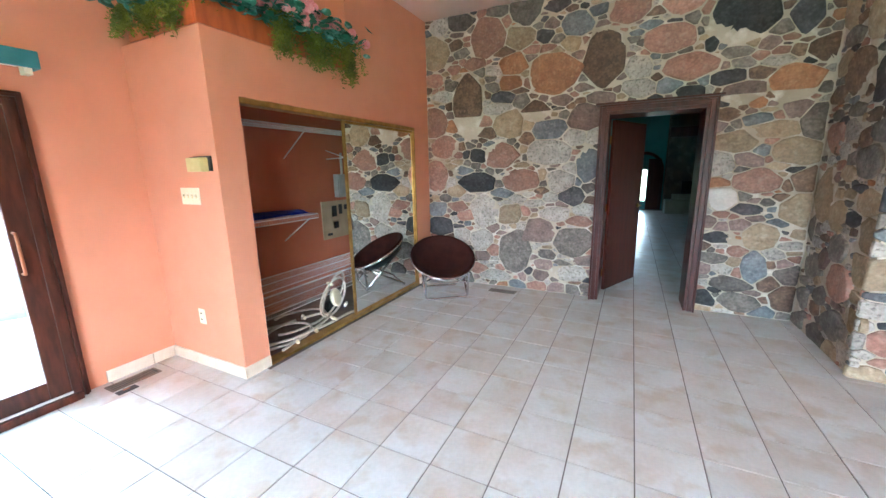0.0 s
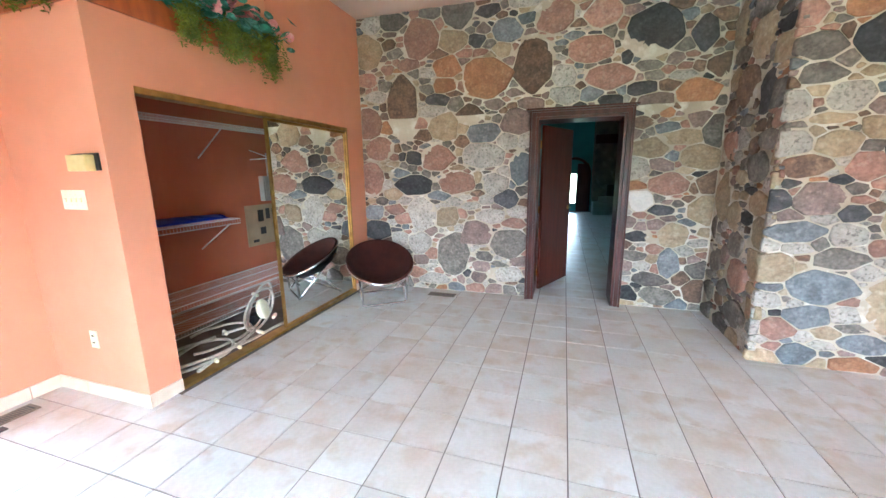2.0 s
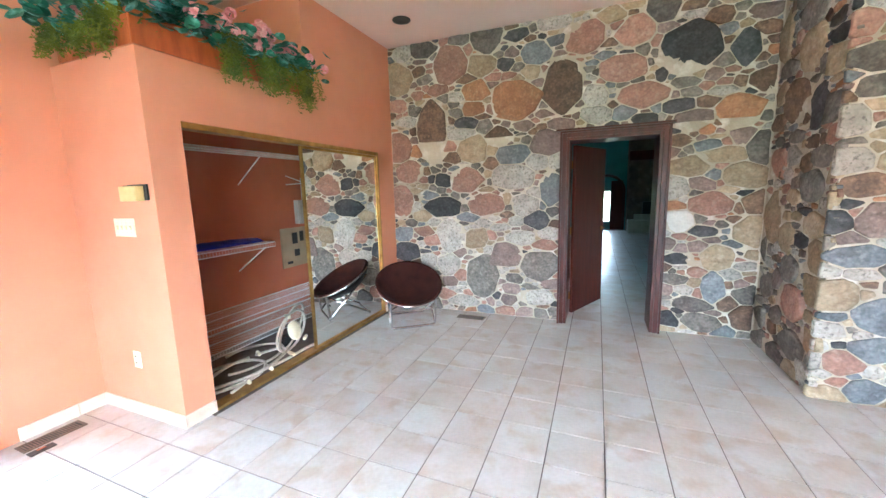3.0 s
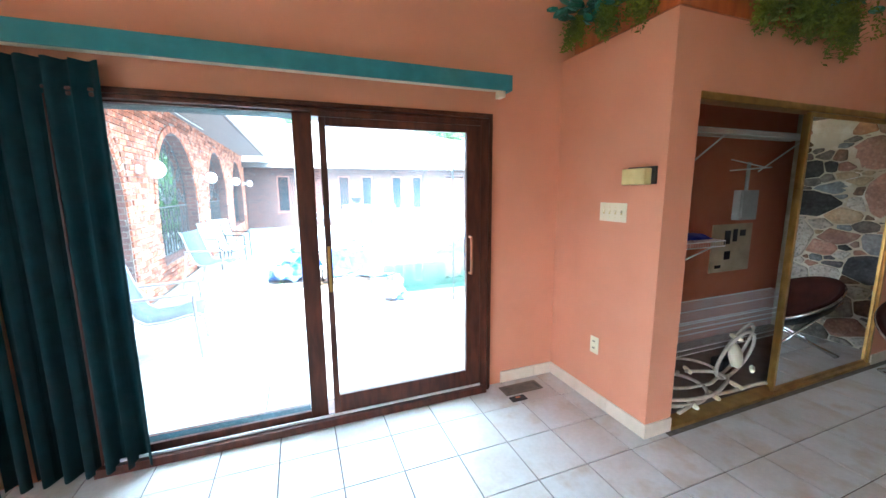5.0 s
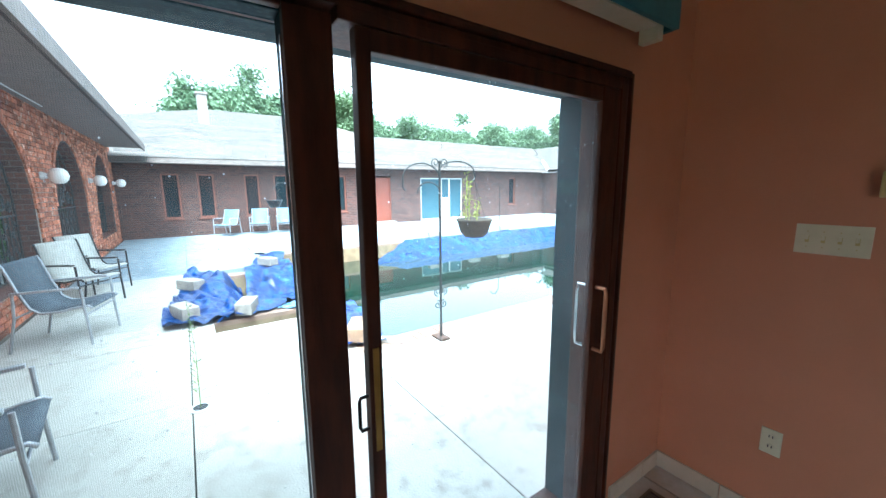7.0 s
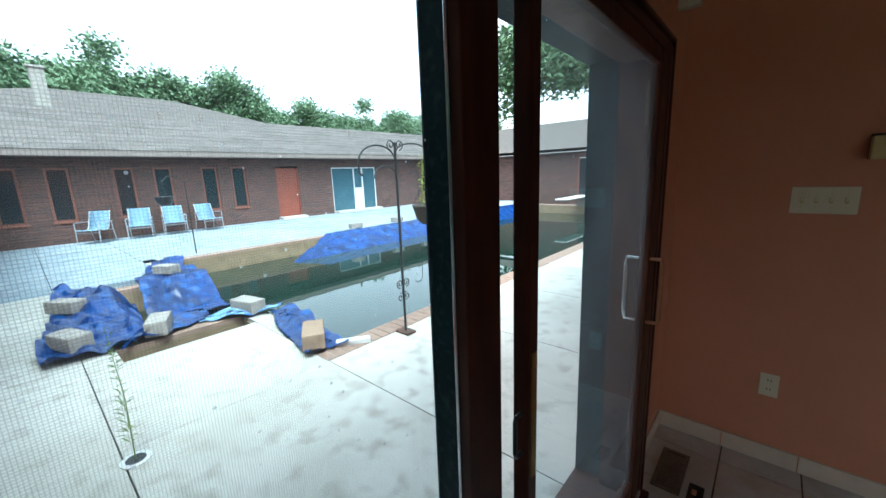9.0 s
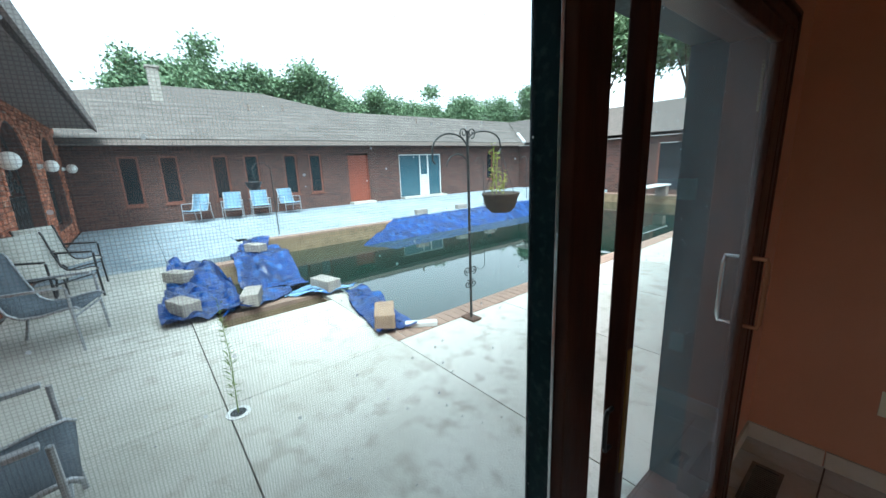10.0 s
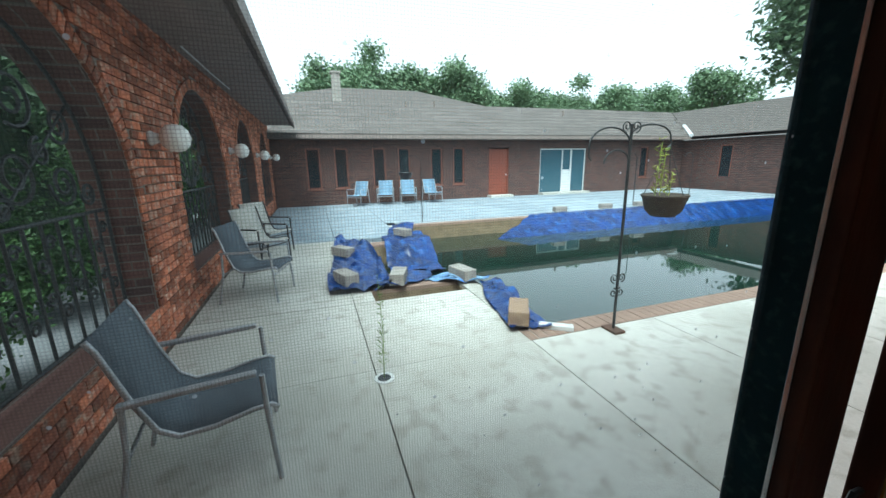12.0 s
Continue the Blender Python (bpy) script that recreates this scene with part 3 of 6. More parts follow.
crowns = [leaf_cloud(7500, 2.6, 0.24, 60 + k) for k in range(3)]
for me in crowns:
    me.materials.append(LEAFMAT)
trees = [(-46, 4), (-44, -1.5), (-47, 9), (-45, 12.5), (-48, 7), (-46, 1), (-50, 19), (-52, 25), (-50, 31), (-46, 37), (-40, 38), (-33, 36), (-46, 22), (-42, 31), (-47, 15.5), (-49, 17.2), (-50, 28), (-45, 34), (-47, 6), (-47, 11), (-18.4, 24.7), (-13, 25), (-9, 27), (-3.5, 27)]
for k, (x, y) in enumerate(trees):
    big = 1.15 if k < 6 else (1.1 if k < 20 else 1.3)
    h = 11.4 if k < 6 else (10.0 if k < 20 else 12.0)
    t = thing("tree", "leafy green tree behind the house", "tree", (x, y, -0.3), k * 47, group="trees behind the house")
    part("trunk", tube([(0, 0, -0.1), (0.1, 0.05, h * 0.4), (0, 0.1, h * 0.95)], 0.28, None, 8, r_end=0.06), BARK, t)
    for a in range(4):
        part("limb", tube([(0.05, 0.05, h * 0.5), (math.cos(a * 1.6) * 1.3, math.sin(a * 1.6) * 1.3, h * 0.8)], 0.09, None, 6, r_end=0.02), BARK, t)
    c = new("crown", crowns[k % 3])
    c.parent = t
    c.matrix_local = pose(0, 0, h * 0.80, 0, 0, k * 31) @ Matrix.Diagonal((big, big, big * 0.85, 1))
for k, (x, y) in enumerate(((-7.5, -12.6), (-11, -13), (-15, -12.8), (-19.5, -13), (-25, -13.5), (-32, -14))):
    t = thing("tree", "dark leafy tree beyond the driveway", "tree", (x, y, -0.3), k * 61, group="trees beyond the driveway")
    part("trunk", tube([(0, 0, -0.1), (0.05, 0.1, 2.2), (0, 0.0, 5.0)], 0.2, None, 8, r_end=0.06), BARK, t)
    c = new("crown", crowns[k % 3])
    c.parent = t
    c.matrix_local = pose(0, 0, 4.2, 0, 0, k * 57)
bush = leaf_cloud(3800, 1.1, 0.085, 90, 0.9)
bush.materials.append(LEAFMAT2)
for k, (x, y, s) in enumerate(((-4.6, -7.0, 0.33), (-5.6, -7.1, 0.36), (-6.6, -7.0, 0.46), (-8.4, -7.6, 0.7), (-10.0, -8.2, 0.8), (-11.6, -8.2, 0.8), (-13.6, -8.2, 1.1), (-15.4, -8.2, 1.2), (-17.2, -8.2, 1.2))):
    t = thing("bush", "green leafy bush behind the iron grille", "bush", (x, y, -0.3), k * 70, group="bushes behind the arcade")
    part("stem", tube([(0, 0, -0.05), (0.05, 0, 0.7 * s)], 0.05, None, 6, r_end=0.02), BARK, t)
    c = new("foliage", bush)
    c.parent = t
    c.matrix_local = pose(0, 0, 1.05 * s, 0, 0, k * 40) @ Matrix.Diagonal((s, s, s, 1))
setting("hedge", box(-60, -2.6, -11.5, -11.1, -0.3, 5.0), mat("deep_hedge", (0.012, 0.030, 0.012), (0.025, 0.05, 0.015), 0.9, 2.0, 0.05, 5), "dark hedge beyond the driveway", "hedge")
setting("driveway", box(-60, -2.6, -11.1, -5.95, -0.33, -0.28), mat("pale_driveway", (0.23, 0.24, 0.25), (0.18, 0.19, 0.20), 0.9, 1.5, 0.003, 50), "pale concrete driveway behind the arcade", "driveway")


def sling_chair(label, at, turn, cloth, group, frame=GREYFRAME):
    """A low sling chair: curved cloth in a tube frame, flat arms, four legs. It faces local +x."""
    c = thing("patio_chair", label, "chair", at, turn, group)
    prof = [(-0.335, 0.90), (-0.31, 0.85), (-0.235, 0.60), (-0.165, 0.43), (-0.09, 0.375), (0.05, 0.375), (0.22, 0.41), (0.30, 0.415), (0.33, 0.39)]
    W = 0.255
    bm = bmesh.new()
    for x, z in prof:
        bm.verts.new((x, -W, z)), bm.verts.new((x, W, z))
    bm.verts.ensure_lookup_table()
    for i in range(len(prof) - 1):
        bm.faces.new([bm.verts[j] for j in (2 * i, 2 * i + 2, 2 * i + 3, 2 * i + 1)])
    bmesh.ops.subdivide_edges(bm, edges=bm.edges[:], cuts=1, use_grid_fill=True, smooth=0.6)
    bmesh.ops.solidify(bm, geom=bm.faces[:], thickness=0.006)
    part("sling", bm, cloth, c, "woven sling fabric", True)
    for s in (-1, 1):
        part("side_rail", tube([(x, s * (W + 0.012), z) for x, z in prof], 0.013, None, 8), frame, c, "", True)
        part("arm", box(-0.26, 0.27, s * (W + 0.045) - 0.022, s * (W + 0.045) + 0.022, 0.600, 0.622, bevel=0.006, m=pose(0, 0, 0, 0, -1.5, 0)), frame, c)
        part("leg", tube([(0.275, s * (W + 0.045), 0.602), (0.28, s * (W + 0.04), 0.35), (0.30, s * (W + 0.04), 0.0)], 0.013), frame, c)
        part("leg", tube([(-0.26, s * (W + 0.045), 0.600), (-0.28, s * (W + 0.04), 0.35), (-0.36, s * (W + 0.04), 0.0)], 0.013), frame, c)
    part("cross_bar", tube([(0.285, -W - 0.04, 0.33), (0.285, W + 0.04, 0.33)], 0.010), frame, c)
    part("cross_bar", tube([(-0.27, -W - 0.04, 0.36), (-0.27, W + 0.04, 0.36)], 0.010), frame, c)
    return c


sling_chair("grey sling patio chair by the brick arcade", (-5.20, -4.80, PATIO), 97, SLING, "arcade chairs")
sling_chair("grey sling patio chair farther along the arcade", (-8.05, -4.90, PATIO), 75, SLING, "arcade chairs")
BLACKFRAME = mat("black_powder_metal", (0.02, 0.02, 0.022), None, 0.4, 15)
sling_chair("pale cushioned patio chair with a black frame", (-9.7, -5.05, PATIO), 50, SLINGPALE, "pale arcade chairs", BLACKFRAME)
sling_chair("pale cushioned patio chair with a black frame", (-10.6, -5.05, PATIO), 48, SLINGPALE, "pale arcade chairs", BLACKFRAME)
for y, a in ((-2.6, -40), (-1.55, -15), (-0.65, -8), (0.35, 10)):
    sling_chair("pale blue patio chair against the far brick wall", (FARX + 0.75, y, PATIO), a, SLINGBLUE, "chairs by the far wall")

# shepherd's hook with hanging pot
hook = thing("shepherd_hook", "tall black iron garden hook post by the pool", "plant hook", (-5.70, -1.62, PATIO))
part("foot", box(-0.09, 0.09, -0.06, 0.06, 0.0, 0.025, bevel=0.006), mat("rusty_iron", (0.12, 0.06, 0.035), (0.06, 0.035, 0.025), 0.8, 20), hook, "rusty base plate")
part("post", tube([(0, 0, 0.02), (0, 0, 1.86)], 0.013), IRON, hook)
part("big_arm", tube([(0, 0, 1.62)] + [(0, -0.21 + 0.21 * math.cos(t), 1.68 + 0.15 * math.sin(t)) for t in (math.pi * i / 14 for i in range(15))] + [(0, -0.42, 1.60), (0, -0.39, 1.57)], 0.008), IRON, hook)
part("small_arm", tube([(0, 0, 1.50)] + [(0, -0.13 + 0.13 * math.cos(t), 1.54 + 0.11 * math.sin(t)) for t in (math.pi * i / 12 for i in range(13))], 0.007), IRON, hook)
part("pot_arm", tube([(0, 0, 1.72)] + [(0, 0.22 - 0.22 * math.cos(t), 1.76 + 0.10 * math.sin(t)) for t in (math.pi * i / 14 for i in range(15))] + [(0, 0.46, 1.70), (0, 0.42, 1.66)], 0.008), IRON, hook)
for s in (-1, 1):
    part("finial_scroll", tube([(0, p[0] + s * 0.05, p[2]) for p in scroll(0, 1.84, 0.05, 1.4, 270, s)], 0.006, None, 6), IRON, hook)
    part("lower_scroll", tube([(0, p[0] + s * 0.04, p[2]) for p in scroll(0, 0.52, 0.045, 1.4, 270, s)], 0.006, None, 6), IRON, hook)
    part("lower_scroll", tube([(0, p[0] + s * 0.04, p[2]) for p in scroll(0, 0.38, 0.045, 1.4, 90, s)], 0.006, None, 6), IRON, hook)
pot = thing("hanging_pot", "dark hanging pot with a leggy plant", "plant pot", (-5.70, -1.17, 1.00))
part("bowl", spin([(0, 0.0), (0.10, 0.0), (0.15, 0.05), (0.185, 0.17), (0.20, 0.19), (0.19, 0.20), (0.17, 0.18), (0, 0.17)], None, 24), mat("dark_coir", (0.035, 0.028, 0.022), (0.06, 0.045, 0.03), 0.95, 20, 0.006, 60), pot, "", True)
for a in (0, 2.1, 4.2):
    part("hanger_wire", tube([(0.185 * math.cos(a), 0.185 * math.sin(a), 0.19), (0, 0.0, 0.62)], 0.003, None, 4), IRON, pot)
bm = bmesh.new()
rng = random.Random(9)
for x, y, h in ((0.0, -0.12, 0.48), (0.03, -0.10, 0.40), (0.02, 0.02, 0.22), (-0.03, 0.05, 0.15)):
    tube([(x, y, 0.17), (x + 0.01, y + 0.01, 0.17 + h)], 0.004, bm, 5)
    for i in range(int(h * 90)):
        leaf_p = (x, y, 0.20 + h * rng.random())
        d = Vector((rng.gauss(0, 1), rng.gauss(0, 1), rng.gauss(0.4, 0.5))).normalized()
        p = Vector(leaf_p)
        s = d.orthogonal().normalized() * 0.006
        bm.faces.new([bm.verts.new(q) for q in (p, p + d * 0.03 + s, p + d * 0.055, p + d * 0.03 - s)])
part("plant", bm, mat("yellow_leaf", (0.30, 0.32, 0.04), (0.16, 0.22, 0.03), 0.6, 20), pot, "yellow green trailing plant")

for x, y in ((-12.85, -1.45), (-13.2, 6.2), (-13.3, 8.9)):
    p = thing("garden_post", "thin black iron post on the far deck", "post", (x, y, PATIO), group="thin posts")
    part("rod", tube([(0, 0, 0), (0, 0, 1.62), (0, -0.14, 1.76), (0, -0.32, 1.74), (0, -0.42, 1.62)], 0.013), IRON, p)

far_pot = thing("hanging_pot", "small dark hanging pot on the far garden post", "plant pot", (-12.85, -1.87, 1.08))
part("bowl", spin([(0, 0.0), (0.09, 0.0), (0.14, 0.06), (0.18, 0.17), (0.19, 0.19), (0.17, 0.18), (0, 0.16)], None, 18), BLACKFRAME, far_pot, "", True)
for a in (0, 2.1, 4.2):
    part("hanger_wire", tube([(0.175 * math.cos(a), 0.175 * math.sin(a), 0.18), (0, 0, 0.54)], 0.004, None, 4), IRON, far_pot)

# tarps and blocks
def cloth(name, label, corners, nu, nv, height, seed, fold=1.0, material=TARP, thick=0.006):
    """A crumpled sheet between four corners; height(u, v, x, y) gives what it lies on."""
    bm = bmesh.new()
    A, B, C, D = [Vector(c) for c in corners]
    for i in range(nu + 1):
        for j in range(nv + 1):
            u, v = i / nu, j / nv
            p = A.lerp(B, u).lerp(D.lerp(C, u), v)
            w = 0.10 * noise.noise((u * 5, v * 4, seed))
            x, y = p.x + w, p.y + 0.10 * noise.noise((u * 5, v * 4, seed + 9))
            n1 = fold * (abs(noise.noise((x * 1.4 + y, y * 2.6, seed))) * 0.17 + abs(noise.noise((x * 3.5, y * 5 - x * 2, seed + 3))) * 0.13 + abs(noise.noise((x * 9, y * 9, seed + 3))) * 0.035)
            bm.verts.new((x, y, height(u, v, x, y) + 0.008 + n1))
    bm.verts.ensure_lookup_table()
    for i in range(nu):
        for j in range(nv):
            k = i * (nv + 1) + j
            bm.faces.new([bm.verts[q] for q in (k, k + nv + 1, k + nv + 2, k + 1)])
    bmesh.ops.recalc_face_normals(bm, faces=bm.faces[:])
    low = bmesh.ops.duplicate(bm, geom=bm.verts[:] + bm.edges[:] + bm.faces[:])["geom"]
    bmesh.ops.translate(bm, vec=(0, 0, -thick), verts=[v for v in low if isinstance(v, bmesh.types.BMVert)])
    return tagged(part(name, bm, material, smooth=True), label, "tarp")


def lip(over, steep):
    """Height of a sheet that lies on the deck and drops into the pool once it is past the edge."""
    return max(WATER_Z + 0.03, PATIO - max(0.0, over) * steep)


cloth("pool_tarp", "crumpled blue tarp on the deck beside the pool steps", [(-7.6, -4.09, 0), (-7.62, -3.25, 0), (-10.3, -3.05, 0), (-11.2, -3.85, 0)], 40, 80, lambda u, v, x, y: lip(y - AY if x < AX1 else 0, 1.4), 1.0)
cloth("pool_tarp", "blue tarp draped over the pool edge into the water", [(-9.35, -3.05, 0), (-9.25, -2.05, 0), (-11.3, -1.95, 0), (-11.1, -2.85, 0)], 36, 56, lambda u, v, x, y: lip(x - AX0, 0.55), 3.0, 0.6)
cloth("pool_tarp", "torn end of blue tarp on the far deck", [(-11.2, -2.75, 0), (-11.2, -2.3, 0), (-12.5, -1.8, 0), (-12.45, -2.35, 0)], 14, 30, lambda u, v, x, y: lip(x - PX0 if y > PY0 else 0, 1.0), 4.0, 0.7)
cloth("pool_tarp", "twisted blue tarp edge beside the pool steps", [(-7.55, -3.5, 0), (-8.0, -3.35, 0), (-8.2, -2.7, 0), (-7.8, -2.75, 0)], 16, 30, lambda u, v, x, y: PATIO, 5.5, 0.7)
cloth("pool_tarp", "worn pale tarp strip at the pool step corner", [(-7.75, -2.85, 0), (-8.05, -2.75, 0), (-7.5, -2.02, 0), (-7.38, -2.2, 0)], 8, 30, lambda u, v, x, y: PATIO, 6.0, 0.45, TARPPALE)
cloth("pool_tarp", "strip of blue tarp along the pool corner", [(-6.0, -2.55, 0), (-5.92, -2.15, 0), (-7.4, -2.0, 0), (-7.48, -2.22, 0)], 14, 54, lambda u, v, x, y: PATIO, 5.0, 0.6)


def far_drape(u, v, x, y):
    return PATIO + 0.02 if x < PX0 - 0.02 else PATIO - (x - PX0) * 0.54


cloth("pool_tarp", "long blue tarp hanging from the far pool edge into the water", [(-12.55, 1.9, 0), (-11.6, 0.2, 0), (-10.6, 12.3, 0), (-12.55, 12.3, 0)], 22, 130, far_drape, 7.0, 0.22)


def block(label, x, y, turn, z=0.0, tilt=0, m=BLOCK):
    b = thing("concrete_block", label, "concrete block", (x, y, PATIO + z), turn, "blocks on the tarp")
    bm = box(-0.195, 0.195, -0.097, 0.097, 0.0, 0.15, bevel=0.014)
    bmesh.ops.subdivide_edges(bm, edges=[e for e in bm.edges if e.calc_length() > 0.1], cuts=3, use_grid_fill=True)
    for v in bm.verts:
        v.co += 0.006 * noise.noise_vector(v.co * 14 + Vector((x, y, 0)))
    part("block_body", bm, m, b)
    return b


block("grey concrete block holding down the tarp", -7.95, -3.88, 20, 0.06)
block("grey concrete block holding down the tarp", -9.5, -3.8, 35, 0.06)
block("grey concrete block holding down the tarp", -7.78, -3.22, -20, 0.05)
block("grey concrete block at the pool edge", -7.68, -2.36, 15, 0.03)
block("brown concrete block on the tarp at the pool corner", -6.16, -2.37, -30, 0.05, m=mat("brown_concrete_block", (0.30, 0.21, 0.14), (0.23, 0.16, 0.11), 0.9, 10, 0.004, 60))
block("grey concrete block on the far tarp corner", -10.9, -2.45, 30, 0.05)
for y in (2.8, 4.5, 5.9):
    block("grey concrete block on the far pool edge", -12.62, y, 85, 0.06)
pipe = thing("plastic_pipe", "short white plastic piece by the pool corner", "plastic piece", (-5.92, -2.10, PATIO))
part("channel", box(-0.04, 0.04, -0.16, 0.16, 0.0, 0.05, bevel=0.01, m=pose(0, 0, 0, 0, 0, -35)), PALEFRAME, pipe)

drain = thing("patio_drain", "round white drain ring in the concrete", "drain", (-5.66, -3.80, PATIO))
part("ring", spin([(0.05, 0), (0.075, 0.0), (0.075, 0.006), (0.05, 0.008), (0.05, 0)], None, 24), PALEFRAME, drain)
part("grate", spin([(0, 0.002), (0.05, 0.002), (0.05, 0.006), (0, 0.006)], None, 20), IRON, drain)
weed = thing("tall_weed", "thin green weed growing through the drain", "weed", (-5.66, -3.80, PATIO))
bm = bmesh.new()
tube([(0, 0, 0), (0.01, 0.01, 0.4), (0.0, -0.01, 0.82)], 0.004, bm, 5, r_end=0.0015)
for i in range(110):
    z = 0.10 + 0.70 * rng.random()
    a = rng.uniform(0, 6.28)
    d = Vector((math.cos(a), math.sin(a), 0.45)).normalized()
    p = Vector((0.005, 0.0, z))
    s = d.orthogonal().normalized() * 0.004
    l = 0.04 * (1.1 - z)
    bm.faces.new([bm.verts.new(q) for q in (p, p + d * l + s, p + d * l * 2, p + d * l - s)])
part("weed_stalk", bm, mat("weed_green", (0.20, 0.28, 0.08), (0.14, 0.22, 0.06), 0.7, 20), weed)
board = thing("diving_board", "white diving board at the far pool end", "diving board", (-9.2, 11.6, PATIO))
part("plank", box(-0.25, 0.25, -1.6, 0.9, 0.42, 0.47, bevel=0.01), PALEFRAME, board)
part("stand", box(-0.2, 0.2, 0.5, 0.8, 0.0, 0.42, bevel=0.01), STUCCO, board)

# ---- inside ----
BRASS = mat("aged_brass", (0.50, 0.31, 0.09), (0.36, 0.21, 0.06), 0.35, 12, metal=0.8)
CHROME = mat("chrome", (0.75, 0.76, 0.78), (0.62, 0.63, 0.66), 0.16, 20, metal=1.0)
WHITEWIRE = mat("white_vinyl_wire", (0.72, 0.70, 0.66), (0.62, 0.60, 0.56), 0.45, 20)
IVORY = mat("ivory_plastic", (0.80, 0.74, 0.55), (0.76, 0.70, 0.51), 0.35, 20)
IVORYDARK = mat("aged_ivory_plastic", (0.66, 0.55, 0.24), (0.60, 0.49, 0.20), 0.4, 20)
BLACKPL = mat("black_plastic", (0.02, 0.02, 0.022), None, 0.4, 20)
TEALCLOTH = mat("teal_fabric", (0.045, 0.21, 0.23), (0.035, 0.17, 0.19), 0.85, 10, 0.0008, 300, sheen=0.2)
TEALPAINT = mat("teal_trim_paint", (0.0045, 0.028, 0.036), (0.003, 0.019, 0.025), 0.55, 8, 0.0006, 80, c=(0.02, 0.05, 0.055), fleck=60, spec=0.15)
CLOSETFLOOR = mat("closet_floor", (0.24, 0.19, 0.16), (0.18, 0.14, 0.12), 0.8, 6, 0.002, 80)
MIRROR = mat("mirror_silver", (0.86, 0.88, 0.86), (0.86, 0.88, 0.86), 0.02, 3, metal=1.0)
MIRROR.node_tree.nodes["Principled BSDF"].inputs["Roughness"].default_value = 0.0
for link in list(MIRROR.node_tree.nodes["Principled BSDF"].inputs["Roughness"].links):
    MIRROR.node_tree.links.remove(link)
BLUEPL = mat("blue_plastic", (0.01, 0.05, 0.50), (0.01, 0.035, 0.36), 0.4, 15)
HOSE = mat("pale_hose", (0.52, 0.46, 0.38), (0.42, 0.37, 0.30), 0.5, 30, 0.002, 150)
CORD = mat("brown_corduroy", (0.042, 0.011, 0.007), (0.026, 0.007, 0.005), 0.95, 8, 0.002, 120, spec=0.2)
SHINYBLACK = mat("black_lining", (0.015, 0.015, 0.017), None, 0.45, 10)
PANELGREY = mat("grey_metal_box", (0.42, 0.40, 0.37), (0.36, 0.34, 0.31), 0.5, 10)
CARD = mat("brown_card", (0.42, 0.32, 0.20), (0.36, 0.27, 0.17), 0.9, 8)
TROUGH = mat("orange_stained_wood", (0.42, 0.10, 0.022), (0.30, 0.065, 0.016), 0.4, 5, 0.0005, 40, stretch=(4, 4, 1))
VENT = mat("vent_metal", (0.20, 0.165, 0.13), (0.14, 0.115, 0.09), 0.5, 20)

# closet lining: the coral paint with shade and bounced light put into its colour
CLOSETSHADE = mat("shaded_closet_paint", (0.46, 0.15, 0.075), (0.42, 0.13, 0.065), 0.6, 3.0, 0.0006, 220)
setting("wall_closet_back", box(WEST, WEST + 0.004, RET_Y + 0.1, STONE_Y + 0.06, 0.006, LEDGE - 0.1), CLOSETSHADE, "painted back wall of the closet, shade put into its deep rust red colour")
setting("wall_closet_south", box(WEST + 0.004, FACE_X - 0.1, RET_Y + 0.1, RET_Y + 0.104, 0.006, LEDGE - 0.1), CLOSETSHADE, "painted end wall of the closet, shade put into its deep rust red colour")
setting("wall_closet_north", box(WEST + 0.004, FACE_X - 0.1, STONE_Y + 0.056, STONE_Y + 0.06, 0.006, LEDGE - 0.1), CLOSETSHADE, "painted end wall of the closet, shade put into its deep rust red colour")

# closet floor and brass surround
setting("closet_floor", box(WEST, FACE_X - 0.1, RET_Y + 0.1, STONE_Y + 0.06, -0.006, 0.006), CLOSETFLOOR, "worn grey brown closet floor", "floor")
surround = thing("closet_frame", "brass coloured metal frame round the closet opening", "door frame", kind="structure")
part("top_track", box(FACE_X - 0.09, FACE_X + 0.006, -1.51, 0.79, 1.935, 1.975, bevel=0.003), BRASS, surround)
part("bottom_track", box(FACE_X - 0.09, FACE_X + 0.012, -1.51, 0.79, 0.0, 0.022, bevel=0.003), BRASS, surround)
part("side_track", box(FACE_X - 0.06, FACE_X + 0.004, 0.765, 0.79, 0.022, 1.935, bevel=0.003), BRASS, surround)


def mirror_door(x, y0, y1):
    t = thing("mirror_door", "sliding closet door of mirror glass in a brass frame", "mirror door", group="closet doors")
    part("mirror", box(x - 0.006, x + 0.004, y0 + 0.02, y1 - 0.02, 0.045, 1.915), MIRROR, t, "clear silvered mirror")
    for a, b in ((y0, y0 + 0.026), (y1 - 0.026, y1)):
        part("stile", box(x - 0.012, x + 0.012, a, b, 0.024, 1.934, bevel=0.003), BRASS, t)
    for a, b in ((0.024, 0.05), (1.908, 1.934)):
        part("rail", box(x - 0.011, x + 0.011, y0 + 0.026, y1 - 0.026, a, b, bevel=0.002), BRASS, t)
    return t


mirror_door(FACE_X - 0.022, -0.475, 0.764)
mirror_door(FACE_X - 0.062, -0.43, 0.762)


